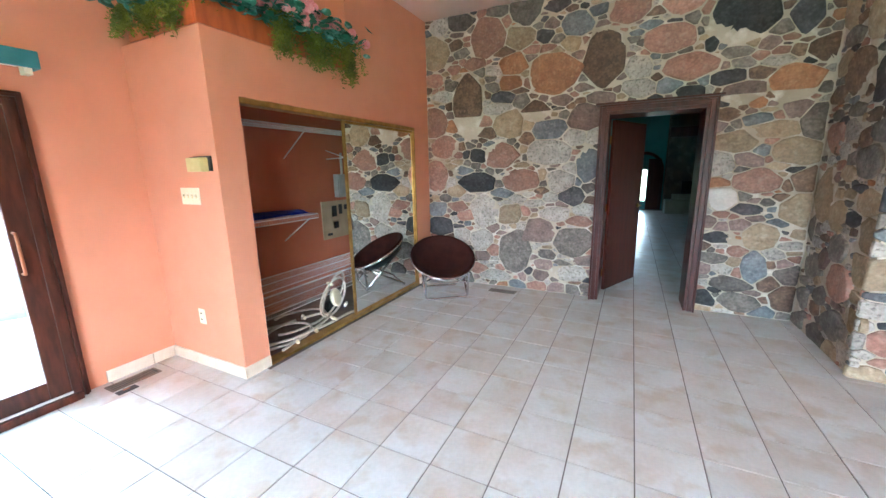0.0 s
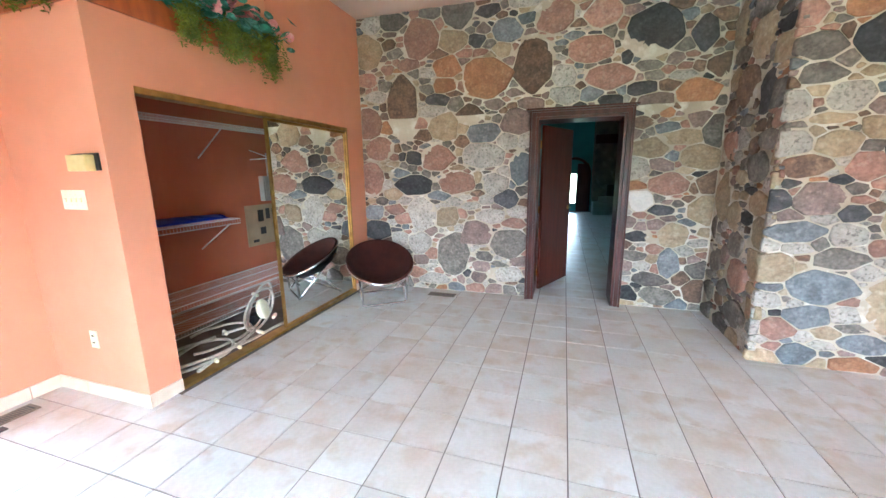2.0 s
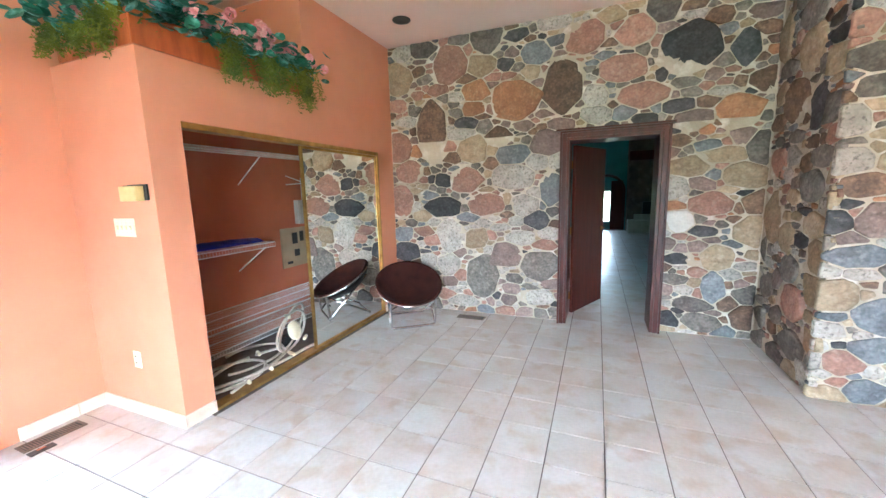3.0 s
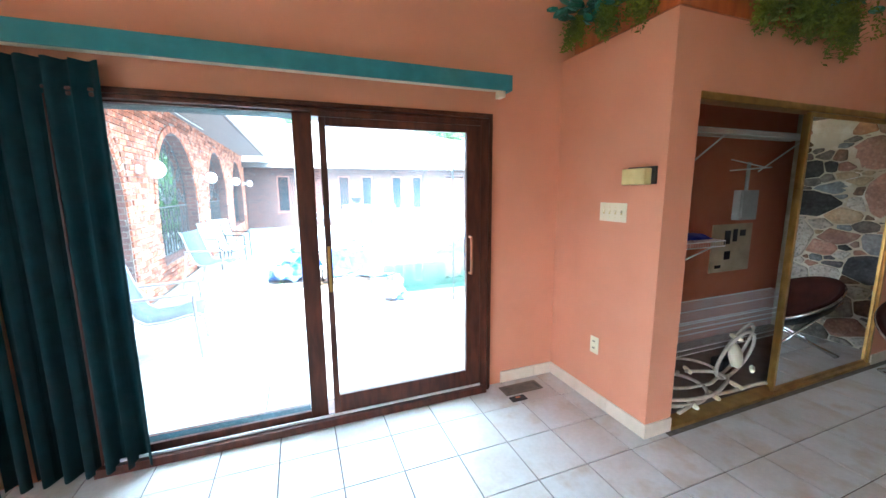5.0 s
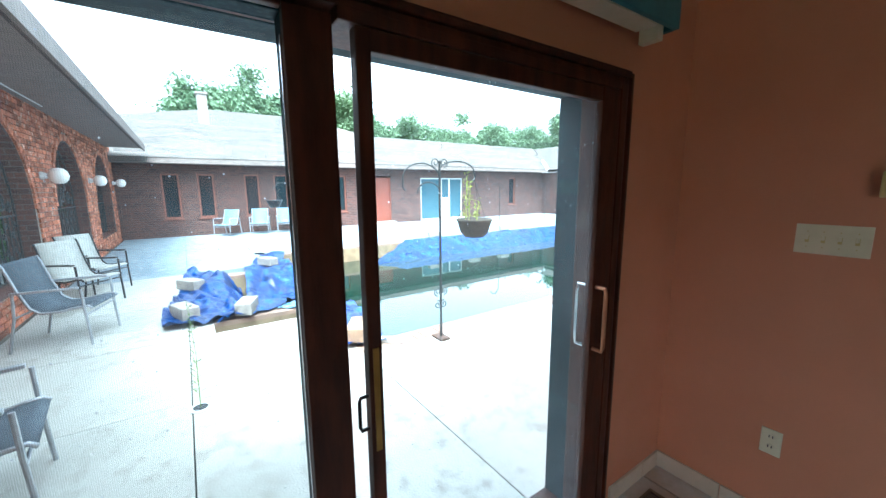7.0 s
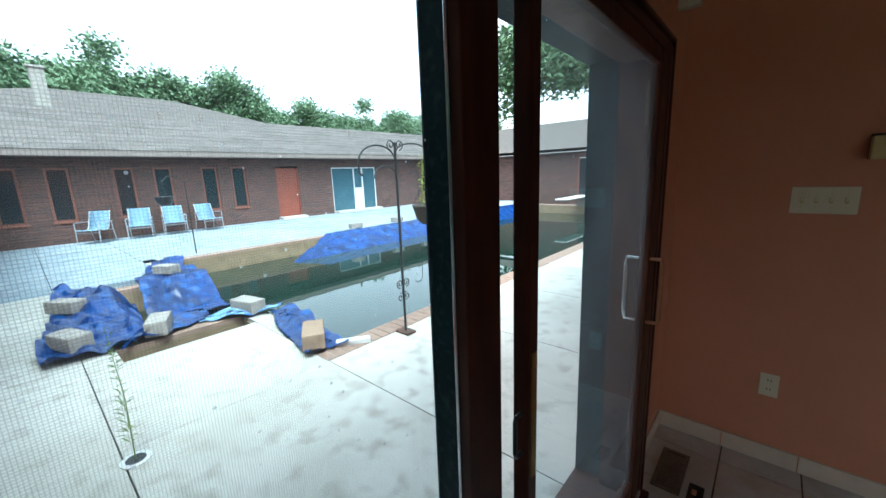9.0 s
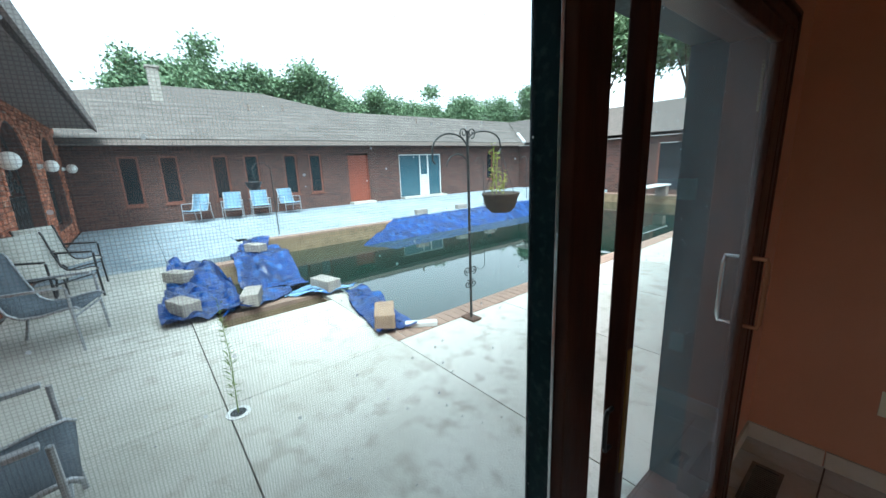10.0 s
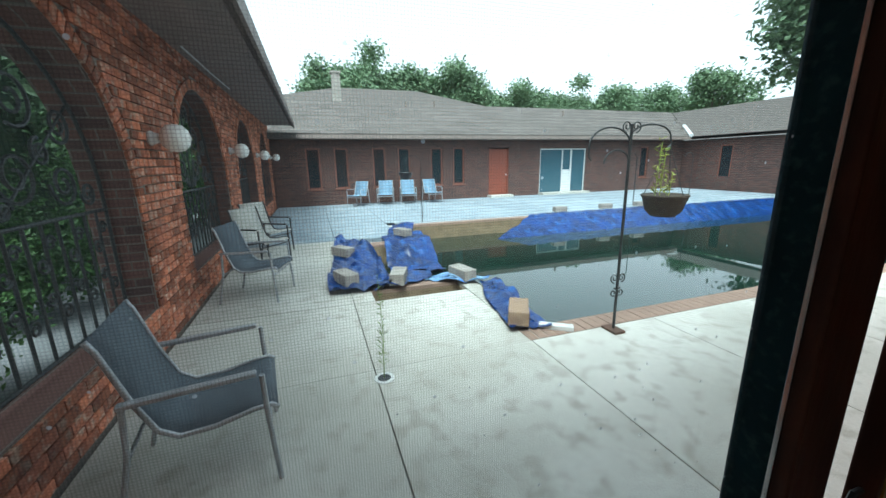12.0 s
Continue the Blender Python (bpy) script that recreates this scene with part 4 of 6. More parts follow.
def wire_shelf(label, x0, x1, y0, y1, z, lip=0.045, step=0.028, braces=()):
    """A ventilated shelf of thin coated wires, with its front lip and brackets."""
    t = thing("wire_shelf", label, "wire shelf", group="closet shelves")
    bm = bmesh.new()
    n = int((y1 - y0) / step)
    for i in range(n + 1):
        y = y0 + (y1 - y0) * i / n
        tube([(x0, y, z), (x1, y, z), (x1 + 0.001, y, z - lip)], 0.0016, bm, 4)
    part("wire_deck", bm, WHITEWIRE, t)
    for x, zz in ((x0 + 0.01, z - 0.004), ((x0 + x1) / 2, z - 0.004), (x1, z - 0.003), (x1, z - lip)):
        part("rail", tube([(x, y0, zz), (x, y1, zz)], 0.0042, None, 6), WHITEWIRE, t)
    for y in braces:
        part("bracket", tube([(x1 - 0.02, y, z - lip), (x0 + 0.005, y, z - 0.30)], 0.0065, None, 6), WHITEWIRE, t)
    part("wall_plate", box(x0 - 0.008, x0 + 0.012, y0, y0 + 0.03, z - 0.03, z + 0.01), WHITEWIRE, t)
    return t


BX = WEST + 0.012
wire_shelf("white wire shelf high in the closet", BX, -3.06, -1.60, 1.05, 1.915, braces=(-0.43, 0.6))
wire_shelf("short white wire shelf with blue plastic on it", BX, -3.00, -1.60, -0.42, 1.055, braces=(-0.52,))
wire_shelf("low white wire shelf", BX, -2.98, -1.60, 1.05, 0.42)
wire_shelf("low white wire shelf close to the floor", BX, -2.98, -1.60, 1.05, 0.21)
stub = thing("shelf_bracket", "white metal shelf bracket on the closet wall", "bracket")
part("arm", tube([(BX, 0.20, 1.62), (-3.06, 0.16, 1.63)], 0.006), WHITEWIRE, stub)
part("brace", tube([(-3.10, 0.165, 1.63), (BX, 0.20, 1.72)], 0.005), WHITEWIRE, stub)

# blue plastic sheet folded on the short shelf
bm = bmesh.new()
for i in range(26):
    for j in range(10):
        u, v = i / 25, j / 9
        h = 0.055 * math.sin(math.pi * v) ** 0.5 * (0.35 + 0.65 * min(1, 3 * u)) * (1 - 0.4 * u) + 0.012 * noise.noise((u * 7, v * 5, 0))
        bm.verts.new((-3.34 + 0.30 * v, -1.22 + 0.72 * u, 1.062 + max(0.004, h)))
bm.verts.ensure_lookup_table()
for i in range(25):
    for j in range(9):
        bm.faces.new([bm.verts[k] for k in (i * 10 + j, i * 10 + j + 1, i * 10 + j + 11, i * 10 + j + 10)])
bmesh.ops.solidify(bm, geom=bm.faces[:], thickness=-0.004)
tagged(part("blue_sheet", bm, BLUEPL, smooth=True), "folded blue plastic sheet on the wire shelf", "plastic sheet")

hanger = thing("clothes_hanger", "white wire hanger on the short shelf", "hanger")
part("hanger_wire", tube([(-2.99, -1.33, 1.02), (-2.985, -1.30, 0.99), (-2.99, -1.33, 0.96), (-2.99, -1.42, 0.86), (-2.99, -1.20, 0.88), (-2.99, -1.33, 0.96)], 0.0022, None, 5), WHITEWIRE, hanger)

meter = thing("meter_box", "grey metal box on the closet wall", "electrical box")
part("box_body", box(WEST, WEST + 0.07, 0.30, 0.56, 1.16, 1.44, bevel=0.006), PANELGREY, meter)
part("conduit", tube([(WEST + 0.03, 0.43, 1.44), (WEST + 0.03, 0.43, 1.70)], 0.016), PANELGREY, meter)
part("cover", box(WEST + 0.07, WEST + 0.076, 0.32, 0.54, 1.18, 1.42, bevel=0.002), PANELGREY, meter)
board = thing("notice_board", "brown card panel with dark labels on the closet wall", "panel")
part("sheet", box(WEST, WEST + 0.015, 0.05, 0.62, 0.66, 1.12), CARD, board)
for y0, y1, z0, z1 in ((0.22, 0.30, 0.93, 1.06), (0.34, 0.40, 0.95, 1.07), (0.44, 0.52, 1.00, 1.06), (0.24, 0.32, 0.78, 0.86), (0.12, 0.20, 0.70, 0.73)):
    part("dark_label", box(WEST + 0.015, WEST + 0.019, y0, y1, z0, z1), BLACKPL, board)

# vacuum hose on the closet floor
hose = thing("vacuum_hose", "long pale vacuum hose coiled on the closet floor", "hose")


def loop(cx, cy, rx, ry, z, a0, a1, n=40, wob=0.03, seed=0):
    return [(cx + rx * math.cos(radians(a0 + (a1 - a0) * i / n)) + wob * noise.noise((i * 0.2, seed, 0)), cy + ry * math.sin(radians(a0 + (a1 - a0) * i / n)), z + 0.018 + 0.015 * abs(noise.noise((i * 0.15, seed, 4)))) for i in range(n + 1)]


part("hose_coil", tube(loop(-2.84, -1.16, 0.22, 0.30, 0.02, -230, 140, seed=1), 0.013), HOSE, hose, smooth=True)
part("hose_coil", tube(loop(-2.80, -1.02, 0.16, 0.40, 0.04, -200, 150, seed=2), 0.013), HOSE, hose, smooth=True)
part("hose_coil", tube(loop(-2.98, -0.86, 0.22, 0.34, 0.02, -60, 190, seed=3), 0.012), HOSE, hose, smooth=True)
run = [(-2.60 - 0.05 * math.sin(3 * t), -1.34 + 0.92 * t, 0.03 + 0.02 * math.sin(5 * t) ** 2) for t in (i / 20 for i in range(21))]
part("hose_run", tube(run, 0.013), HOSE, hose, smooth=True)
for x, cy, cz, ry, rz, lean in ((-2.76, -0.55, 0.215, 0.17, 0.20, 0.10), (-2.80, -0.50, 0.235, 0.12, 0.215, 0.30)):
    ring = [(x + 0.05 * math.sin(a), cy + ry * math.cos(a) + lean * rz * math.sin(a), cz + rz * math.sin(a)) for a in (2 * math.pi * i / 36 for i in range(36))]
    part("hose_loop", tube(ring, 0.012, None, 8, True), HOSE, hose, smooth=True)
for x, y, z, yaw in ((-2.63, -1.17, 0.02, 70), (-2.65, -0.93, 0.02, 70), (-2.67, -0.66, 0.03, 75), (-3.05, -1.20, 0.02, 20), (-2.95, -0.78, 0.04, 60), (-2.74, -0.60, 0.36, 70), (-2.70, -0.44, 0.10, 30)):
    part("hose_cuff", spin([(0, -0.05), (0.013, -0.05), (0.0175, -0.03), (0.0175, 0.03), (0.013, 0.05), (0, 0.05)], None, 12, pose(x, y, z + 0.016, 90, 0, yaw)), IVORY, hose, "ivory plastic cuff", True)
part("hose_head", spin([(0, 0), (0.085, 0), (0.10, 0.03), (0.085, 0.05), (0.05, 0.065), (0, 0.07)], None, 20, pose(-2.84, -0.46, 0.17, 0, 75, 20)), IVORY, hose, "round ivory plastic head", True)
part("head_stand", box(-2.95, -2.85, -0.53, -0.40, 0.006, 0.13, bevel=0.02), BLACKPL, hose, "black plastic base")

# small fittings on the return wall
RY = RET_Y
thermo = thing("thermostat", "yellowed ivory plastic thermostat on a dark plate whose right strip stands in for the case's shaded side", "thermostat")
# black strip right of the case stands in for its shaded side
part("back_plate", box(-2.765, -2.58, RY - 0.012, RY, 1.488, 1.585, bevel=0.003), BLACKPL, thermo, "dark plate whose right strip stands in for the case's shaded side")
part("case", box(-2.765, -2.605, RY - 0.062, RY - 0.012, 1.485, 1.575, bevel=0.006), IVORYDARK, thermo)
part("display", box(-2.735, -2.655, RY - 0.05, RY - 0.02, 1.575, 1.579), BLACKPL, thermo, "small dark display")
plate = thing("light_switch", "ivory plastic plate with four toggle switches", "light switch")
part("plate", box(-2.975, -2.765, RY - 0.006, RY, 1.262, 1.378, bevel=0.0025), IVORY, plate)
for k in range(4):
    x = -2.939 + k * 0.046
    part("slot", box(x - 0.006, x + 0.006, RY - 0.0075, RY - 0.006, 1.307, 1.333), IVORYDARK, plate)
    part("toggle", box(x - 0.004, x + 0.004, RY - 0.018, RY - 0.0075, 1.318, 1.334, bevel=0.001), IVORY, plate)
    for z in (1.29, 1.35):
        part("screw", box(x - 0.002, x + 0.002, RY - 0.0072, RY - 0.006, z - 0.002, z + 0.002), IVORYDARK, plate)
outlet = thing("wall_outlet", "ivory double power outlet near the floor", "power outlet")
part("plate", box(-2.995, -2.922, RY - 0.006, RY, 0.355, 0.472, bevel=0.0025), IVORY, outlet)
for z in (0.39, 0.437):
    part("socket", spin([(0, 0), (0.016, 0), (0.016, 0.003), (0, 0.003)], None, 14, pose(-2.9585, RY - 0.006, z, 90, 0, 0)), IVORY, outlet)
    for dx in (-0.006, 0.006):
        part("slot", box(-2.9585 + dx - 0.0015, -2.9585 + dx + 0.0015, RY - 0.013, RY - 0.009, z - 0.001, z + 0.009), BLACKPL, outlet)


def floor_vent(label, x0, x1, y0, y1, along):
    t = thing("floor_vent", label, "floor vent", group="floor vents")
    part("bed", box(x0 + 0.01, x1 - 0.01, y0 + 0.01, y1 - 0.01, 0.0, 0.003), BLACKPL, t)
    for a in ((x0, x1, y0, y0 + 0.016), (x0, x1, y1 - 0.016, y1), (x0, x0 + 0.016, y0 + 0.016, y1 - 0.016), (x1 - 0.016, x1, y0 + 0.016, y1 - 0.016)):
        part("rim", box(*a, 0.0, 0.007, bevel=0.002), VENT, t)
    span = (y1 - y0) if along == "y" else (x1 - x0)
    n = int((span - 0.04) / 0.014)
    for i in range(n):
        s = 0.022 + i * 0.014
        if along == "y":
            part("slat", box(x0 + 0.016, x1 - 0.016, y0 + s, y0 + s + 0.006, 0.003, 0.006), VENT, t)
        else:
            part("slat", box(x0 + s, x0 + s + 0.006, y0 + 0.016, y1 - 0.016, 0.003, 0.006), VENT, t)
    return t


floor_vent("brown metal floor register by the sliding door", -3.345, -3.225, -2.24, -1.93, "y")
floor_vent("brown metal floor register by the stone wall", -1.60, -1.27, 0.87, 0.99, "x")
scrap = thing("torn_vent_piece", "loose bent scrap beside the floor register", "scrap")
part("scrap_plate", box(-3.20, -3.14, -2.24, -2.12, 0.0, 0.006, bevel=0.002), BLACKPL, scrap)
part("scrap_foil", box(-3.185, -3.165, -2.20, -2.16, 0.006, 0.010), CHROME, scrap)

# baseboards of cut tile
base = thing("baseboard", "low beige tile baseboard along the coral walls", "baseboard", kind="structure")
y = -2.19
while y < RET_Y - 0.02:
    part("baseboard_tile", box(WEST, WEST + 0.012, y + 0.002, min(y + 0.30, RET_Y - 0.013), 0.0, 0.088, bevel=0.003), BASEB, base)
    y += 0.302
x = WEST
while x < FACE_X:
    part("baseboard_tile", box(x + 0.002, min(x + 0.30, FACE_X + 0.012), RET_Y - 0.012, RET_Y, 0.0, 0.088, bevel=0.003), BASEB, base)
    x += 0.302
part("baseboard_tile", box(FACE_X, FACE_X + 0.012, RET_Y + 0.002, -1.512, 0.0, 0.088, bevel=0.003), BASEB, base)
part("baseboard_tile", box(FACE_X, FACE_X + 0.012, 0.80, STONE_Y - 0.06, 0.0, 0.088, bevel=0.003), BASEB, base)

# sliding glass door
slider = thing("door_1", "brown wood sliding glass door with dirty panes", "sliding door", kind="structure")


def slab(name, a, material, parent, label="", bevel=0.004):
    return part(name, box(*a, bevel=bevel), material, parent, label)


for k, (a, b, d) in enumerate(((0.0, 0.018, 0.052), (0.020, 0.036, 0.062), (0.038, 0.052, 0.044))):
    # moulded casing, three steps
    slab("casing", (WEST, WEST + d, SL1 + 0.0 + a, SL1 + b, 0, SLTOP + b), SLIDEWOOD, slider)
    slab("casing", (WEST, WEST + d, SL0 - b, SL0 - a, 0, SLTOP + b), SLIDEWOOD, slider)
    slab("casing", (WEST, WEST + d, SL0 - a, SL1 + a, SLTOP + a, SLTOP + b), SLIDEWOOD, slider)
slab("jamb", (-3.53, -3.36, SL1 - 0.04, SL1, 0.0, SLTOP), SLIDEWOOD, slider)
slab("jamb", (-3.53, -3.36, SL0, SL0 + 0.04, 0.0, SLTOP), SLIDEWOOD, slider)
slab("head", (-3.53, -3.36, -3.45, SL1 - 0.04, SLTOP - 0.03, SLTOP), SLIDEWOOD, slider)
slab("head", (-3.53, -3.36, SL0 + 0.04, -3.452, SLTOP - 0.004, SLTOP + 0.016), SLIDEWOOD, slider)
slab("outer_jamb", (-3.66, -3.534, SL1 - 0.012, SL1, -0.03, SLTOP), TEALPAINT, slider, "teal painted outer jamb")
slab("outer_jamb", (-3.66, -3.534, SL0, SL0 + 0.05, -0.03, SLTOP), TEALPAINT, slider, "teal painted outer jamb")
slab("outer_head", (-3.66, -3.534, SL0 + 0.05, SL1 - 0.012, SLTOP - 0.004, SLTOP + 0.016), TEALPAINT, slider, "teal painted outer head")
slab("sill", (-3.66, -3.362, SL0, SL1, -0.10, 0.004), SLIDEWOOD, slider)
for x in (-3.380, -3.44):
    slab("track", (x - 0.006, x + 0.006, SL0 + 0.04, SL1 - 0.04, 0.004, 0.026), SLIDEWOOD, slider, bevel=0.002)


def leaf(x0, x1, y0, y1, left, right, rail, tint):
    t = part("panel", box(x0, x1, y0, y0 + left, 0.028, SLTOP - 0.032, bevel=0.004), SLIDEWOOD, slider)
    slab("stile", (x0, x1, y1 - right, y1, 0.028, SLTOP - 0.032), SLIDEWOOD, t)
    slab("bottom_rail", (x0 + 0.002, x1 - 0.002, y0 + left, y1 - right, 0.028, 0.028 + rail), SLIDEWOOD, t)
    slab("top_rail", (x0 + 0.002, x1 - 0.002, y0 + left, y1 - right, SLTOP - 0.08, SLTOP - 0.032), SLIDEWOOD, t)
    g = part("pane", box((x0 + x1) / 2 - 0.003, (x0 + x1) / 2 + 0.003, y0 + left, y1 - right, 0.028 + rail, SLTOP - 0.08), tint, t, "dusty clear glass")
    g.visible_shadow = False
    return t


def dusty(name, lo, hi):
    """Clear glass under a film of dust, thicker in clouds, with bright specks."""
    m = glass(name, (0.93, 0.97, 0.98))
    nt = m.node_tree
    lace, dust, out = nt.nodes.new("ShaderNodeMixShader"), nt.nodes.new("ShaderNodeBsdfTranslucent"), nt.nodes["Material Output"]
    dust.inputs["Color"].default_value = (0.8, 0.85, 0.9, 1)
    no, co = nt.nodes.new("ShaderNodeTexNoise"), nt.nodes.new("ShaderNodeTexCoord")
    no.inputs["Scale"].default_value, no.inputs["Detail"].default_value = 2.5, 8
    rg = nt.nodes.new("ShaderNodeMapRange")
    rg.inputs["From Min"].default_value, rg.inputs["From Max"].default_value = 0.35, 0.75
    rg.inputs["To Min"].default_value, rg.inputs["To Max"].default_value = lo, hi
    nt.links.new(co.outputs["Object"], no.inputs["Vector"])
    nt.links.new(no.outputs["Fac"], rg.inputs["Value"])
    old = out.inputs["Surface"].links[0].from_socket
    vo, near, both = nt.nodes.new("ShaderNodeTexVoronoi"), nt.nodes.new("ShaderNodeMath"), nt.nodes.new("ShaderNodeMath")
    vo.inputs["Scale"].default_value = 26
    near.operation, near.inputs[1].default_value = "LESS_THAN", 0.055
    both.operation, both.inputs[1].default_value = "MULTIPLY_ADD", 0.35
    nt.links.new(co.outputs["Object"], vo.inputs["Vector"])
    nt.links.new(vo.outputs["Distance"], near.inputs[0])
    nt.links.new(near.outputs[0], both.inputs[0])
    nt.links.new(rg.outputs["Result"], both.inputs[2])
    nt.links.new(both.outputs[0], lace.inputs["Fac"])
    nt.links.new(old, lace.inputs[1])
    nt.links.new(dust.outputs["BSDF"], lace.inputs[2])
    nt.links.new(lace.outputs["Shader"], out.inputs["Surface"])
    return m


DIRTY = dusty("dusty_glass", 0.016, 0.045)
CLEARER = dusty("streaked_glass", 0.006, 0.022)
moving = leaf(-3.398, -3.362, -3.412, -2.392, 0.036, 0.105, 0.155, DIRTY)
fixed = part("panel", box(-3.426, -3.402, -3.55, -3.448, 0.028, SLTOP - 0.005, bevel=0.003), SLIDEWOOD, slider)
slab("stile", (-3.426, -3.402, SL0 + 0.04, SL0 + 0.10, 0.028, SLTOP - 0.005), SLIDEWOOD, fixed)
slab("bottom_rail", (-3.426, -3.404, SL0 + 0.10, -3.55, 0.028, 0.088), SLIDEWOOD, fixed)
slab("top_rail", (-3.426, -3.404, SL0 + 0.10, -3.55, SLTOP - 0.014, SLTOP - 0.004), SLIDEWOOD, fixed)
slab("outer_stile", (-3.492, -3.429, -3.547, -3.45, 0.028, SLTOP - 0.005), TEALPAINT, fixed, "scuffed teal painted outer stile")
slab("outer_stile", (-3.492, -3.429, SL0 + 0.04, SL0 + 0.098, 0.028, SLTOP - 0.005), TEALPAINT, fixed)
slab("outer_rail", (-3.49, -3.429, SL0 + 0.098, -3.547, 0.028, 0.086), TEALPAINT, fixed)
slab("outer_rail", (-3.49, -3.429, SL0 + 0.098, -3.547, SLTOP - 0.015, SLTOP - 0.004), TEALPAINT, fixed)
slab("metal_bead", (-3.431, -3.424, -3.5535, -3.549, 0.088, SLTOP - 0.062), CHROME, fixed, "thin worn metal bead", 0.001)
g = part("pane", box(-3.486, -3.480, SL0 + 0.098, -3.547, 0.086, SLTOP - 0.015), CLEARER, fixed, "dusty clear glass")
g.visible_shadow = False

# insect screen outside the fixed pane: a fine woven mesh, mostly open
SCREEN = bpy.data.materials.new("insect_screen_mesh")
SCREEN.use_nodes = True
nt = SCREEN.node_tree
nt.nodes.clear()
out, mx, tr, df = (nt.nodes.new("ShaderNode" + k) for k in ("OutputMaterial", "MixShader", "BsdfTransparent", "BsdfDiffuse"))
df.inputs["Color"].default_value = (0.05, 0.055, 0.06, 1)
co, sp, most = (nt.nodes.new("ShaderNode" + k) for k in ("TexCoord", "SeparateXYZ", "Math"))
nt.links.new(co.outputs["Object"], sp.inputs[0])
most.operation = "MAXIMUM"
for k, axis in enumerate(("Y", "Z")):
    mul, fra, les = (nt.nodes.new("ShaderNodeMath") for _ in range(3))
    mul.operation, fra.operation, les.operation = "MULTIPLY", "FRACT", "LESS_THAN"
    mul.inputs[1].default_value, les.inputs[1].default_value = 1 / 0.0036, 0.25
    nt.links.new(sp.outputs[axis], mul.inputs[0])
    nt.links.new(mul.outputs[0], fra.inputs[0])
    nt.links.new(fra.outputs[0], les.inputs[0])
    nt.links.new(les.outputs[0], most.inputs[k])
thin = nt.nodes.new("ShaderNodeMath")
thin.operation = "MULTIPLY"
thin.inputs[1].default_value = 0.12
nt.links.new(most.outputs[0], thin.inputs[0])
nt.links.new(thin.outputs[0], mx.inputs["Fac"])
nt.links.new(tr.outputs[0], mx.inputs[1])
nt.links.new(df.outputs[0], mx.inputs[2])
nt.links.new(mx.outputs[0], out.inputs["Surface"])
screen = part("insect_screen", box(-3.552, -3.551, SL0 + 0.07, -3.42, 0.06, SLTOP - 0.006), SCREEN, slider, "fine grey insect screen mesh")
screen.visible_shadow = False
slab("screen_frame", (-3.558, -3.545, SL0 + 0.05, SL0 + 0.072, 0.03, SLTOP - 0.034), TEALPAINT, slider, bevel=0.002)
pull = part("pull_handle", tube([(-3.362, -2.478, 0.90), (-3.324, -2.478, 0.90), (-3.319, -2.478, 0.92), (-3.319, -2.478, 1.13), (-3.324, -2.478, 1.15), (-3.362, -2.478, 1.15)], 0.008), mat("copper_toned_metal", (0.45, 0.20, 0.11), None, 0.35, 10, metal=0.7), moving, "copper toned pull handle")
part("outer_pull", tube([(-3.398, -2.478, 0.90), (-3.439, -2.478, 0.90), (-3.444, -2.478, 0.93), (-3.444, -2.478, 1.12), (-3.439, -2.478, 1.15), (-3.398, -2.478, 1.15)], 0.008), CHROME, moving, "pale outer pull")
part("latch", tube([(-3.379, -3.406, 0.92), (-3.379, -3.432, 0.92), (-3.379, -3.436, 0.93), (-3.379, -3.436, 1.0), (-3.379, -3.432, 1.01), (-3.379, -3.406, 1.01)], 0.005), BLACKPL, moving, "dark latch handle")
part("lock_plate", box(-3.363, -3.359, -3.402, -3.386, 0.86, 1.14, bevel=0.001), BRASS, moving, "worn metal lock plate")
chain = [(-3.425, SL1 - 0.045, 1.80 - 0.012 * i) for i in range(14)]
for i, p in enumerate(chain):
    part("chain_link", tube([(p[0], p[1] - 0.004, p[2]), (p[0] + 0.004, p[1], p[2] - 0.004), (p[0], p[1] + 0.004, p[2]), (p[0] - 0.004, p[1], p[2] + 0.004)], 0.0012, None, 4, True), BRASS, slider)

slab("threshold", (-3.36, -3.325, SL0, SL1, 0.0, 0.05), SLIDEWOOD, slider, "dark worn threshold")
slab("metal_track", (-3.36, -3.352, SL0 + 0.04, SL1 - 0.04, 0.052, 0.068), PALEFRAME, slider, "dull metal door track", 0.002)

valance = thing("window_valance", "teal fabric covered valance box above the sliding door", "valance")
part("front_board", box(-3.275, -3.255, -5.4, -2.225, 2.085, 2.180, bevel=0.004), TEALCLOTH, valance)
part("top_board", box(WEST, -3.275, -5.4, -2.225, 2.165, 2.180), TEALCLOTH, valance)
part("end_board", box(WEST + 0.06, -3.275, -2.245, -2.225, 2.085, 2.165), TEALCLOTH, valance)
part("head_rail", box(-3.38, -3.30, -5.35, -2.29, 2.10, 2.15, bevel=0.003), IVORY, valance, "ivory blind rail")
part("rail_hanger", box(-3.37, -3.30, -2.285, -2.25, 2.055, 2.165), IVORY, valance)

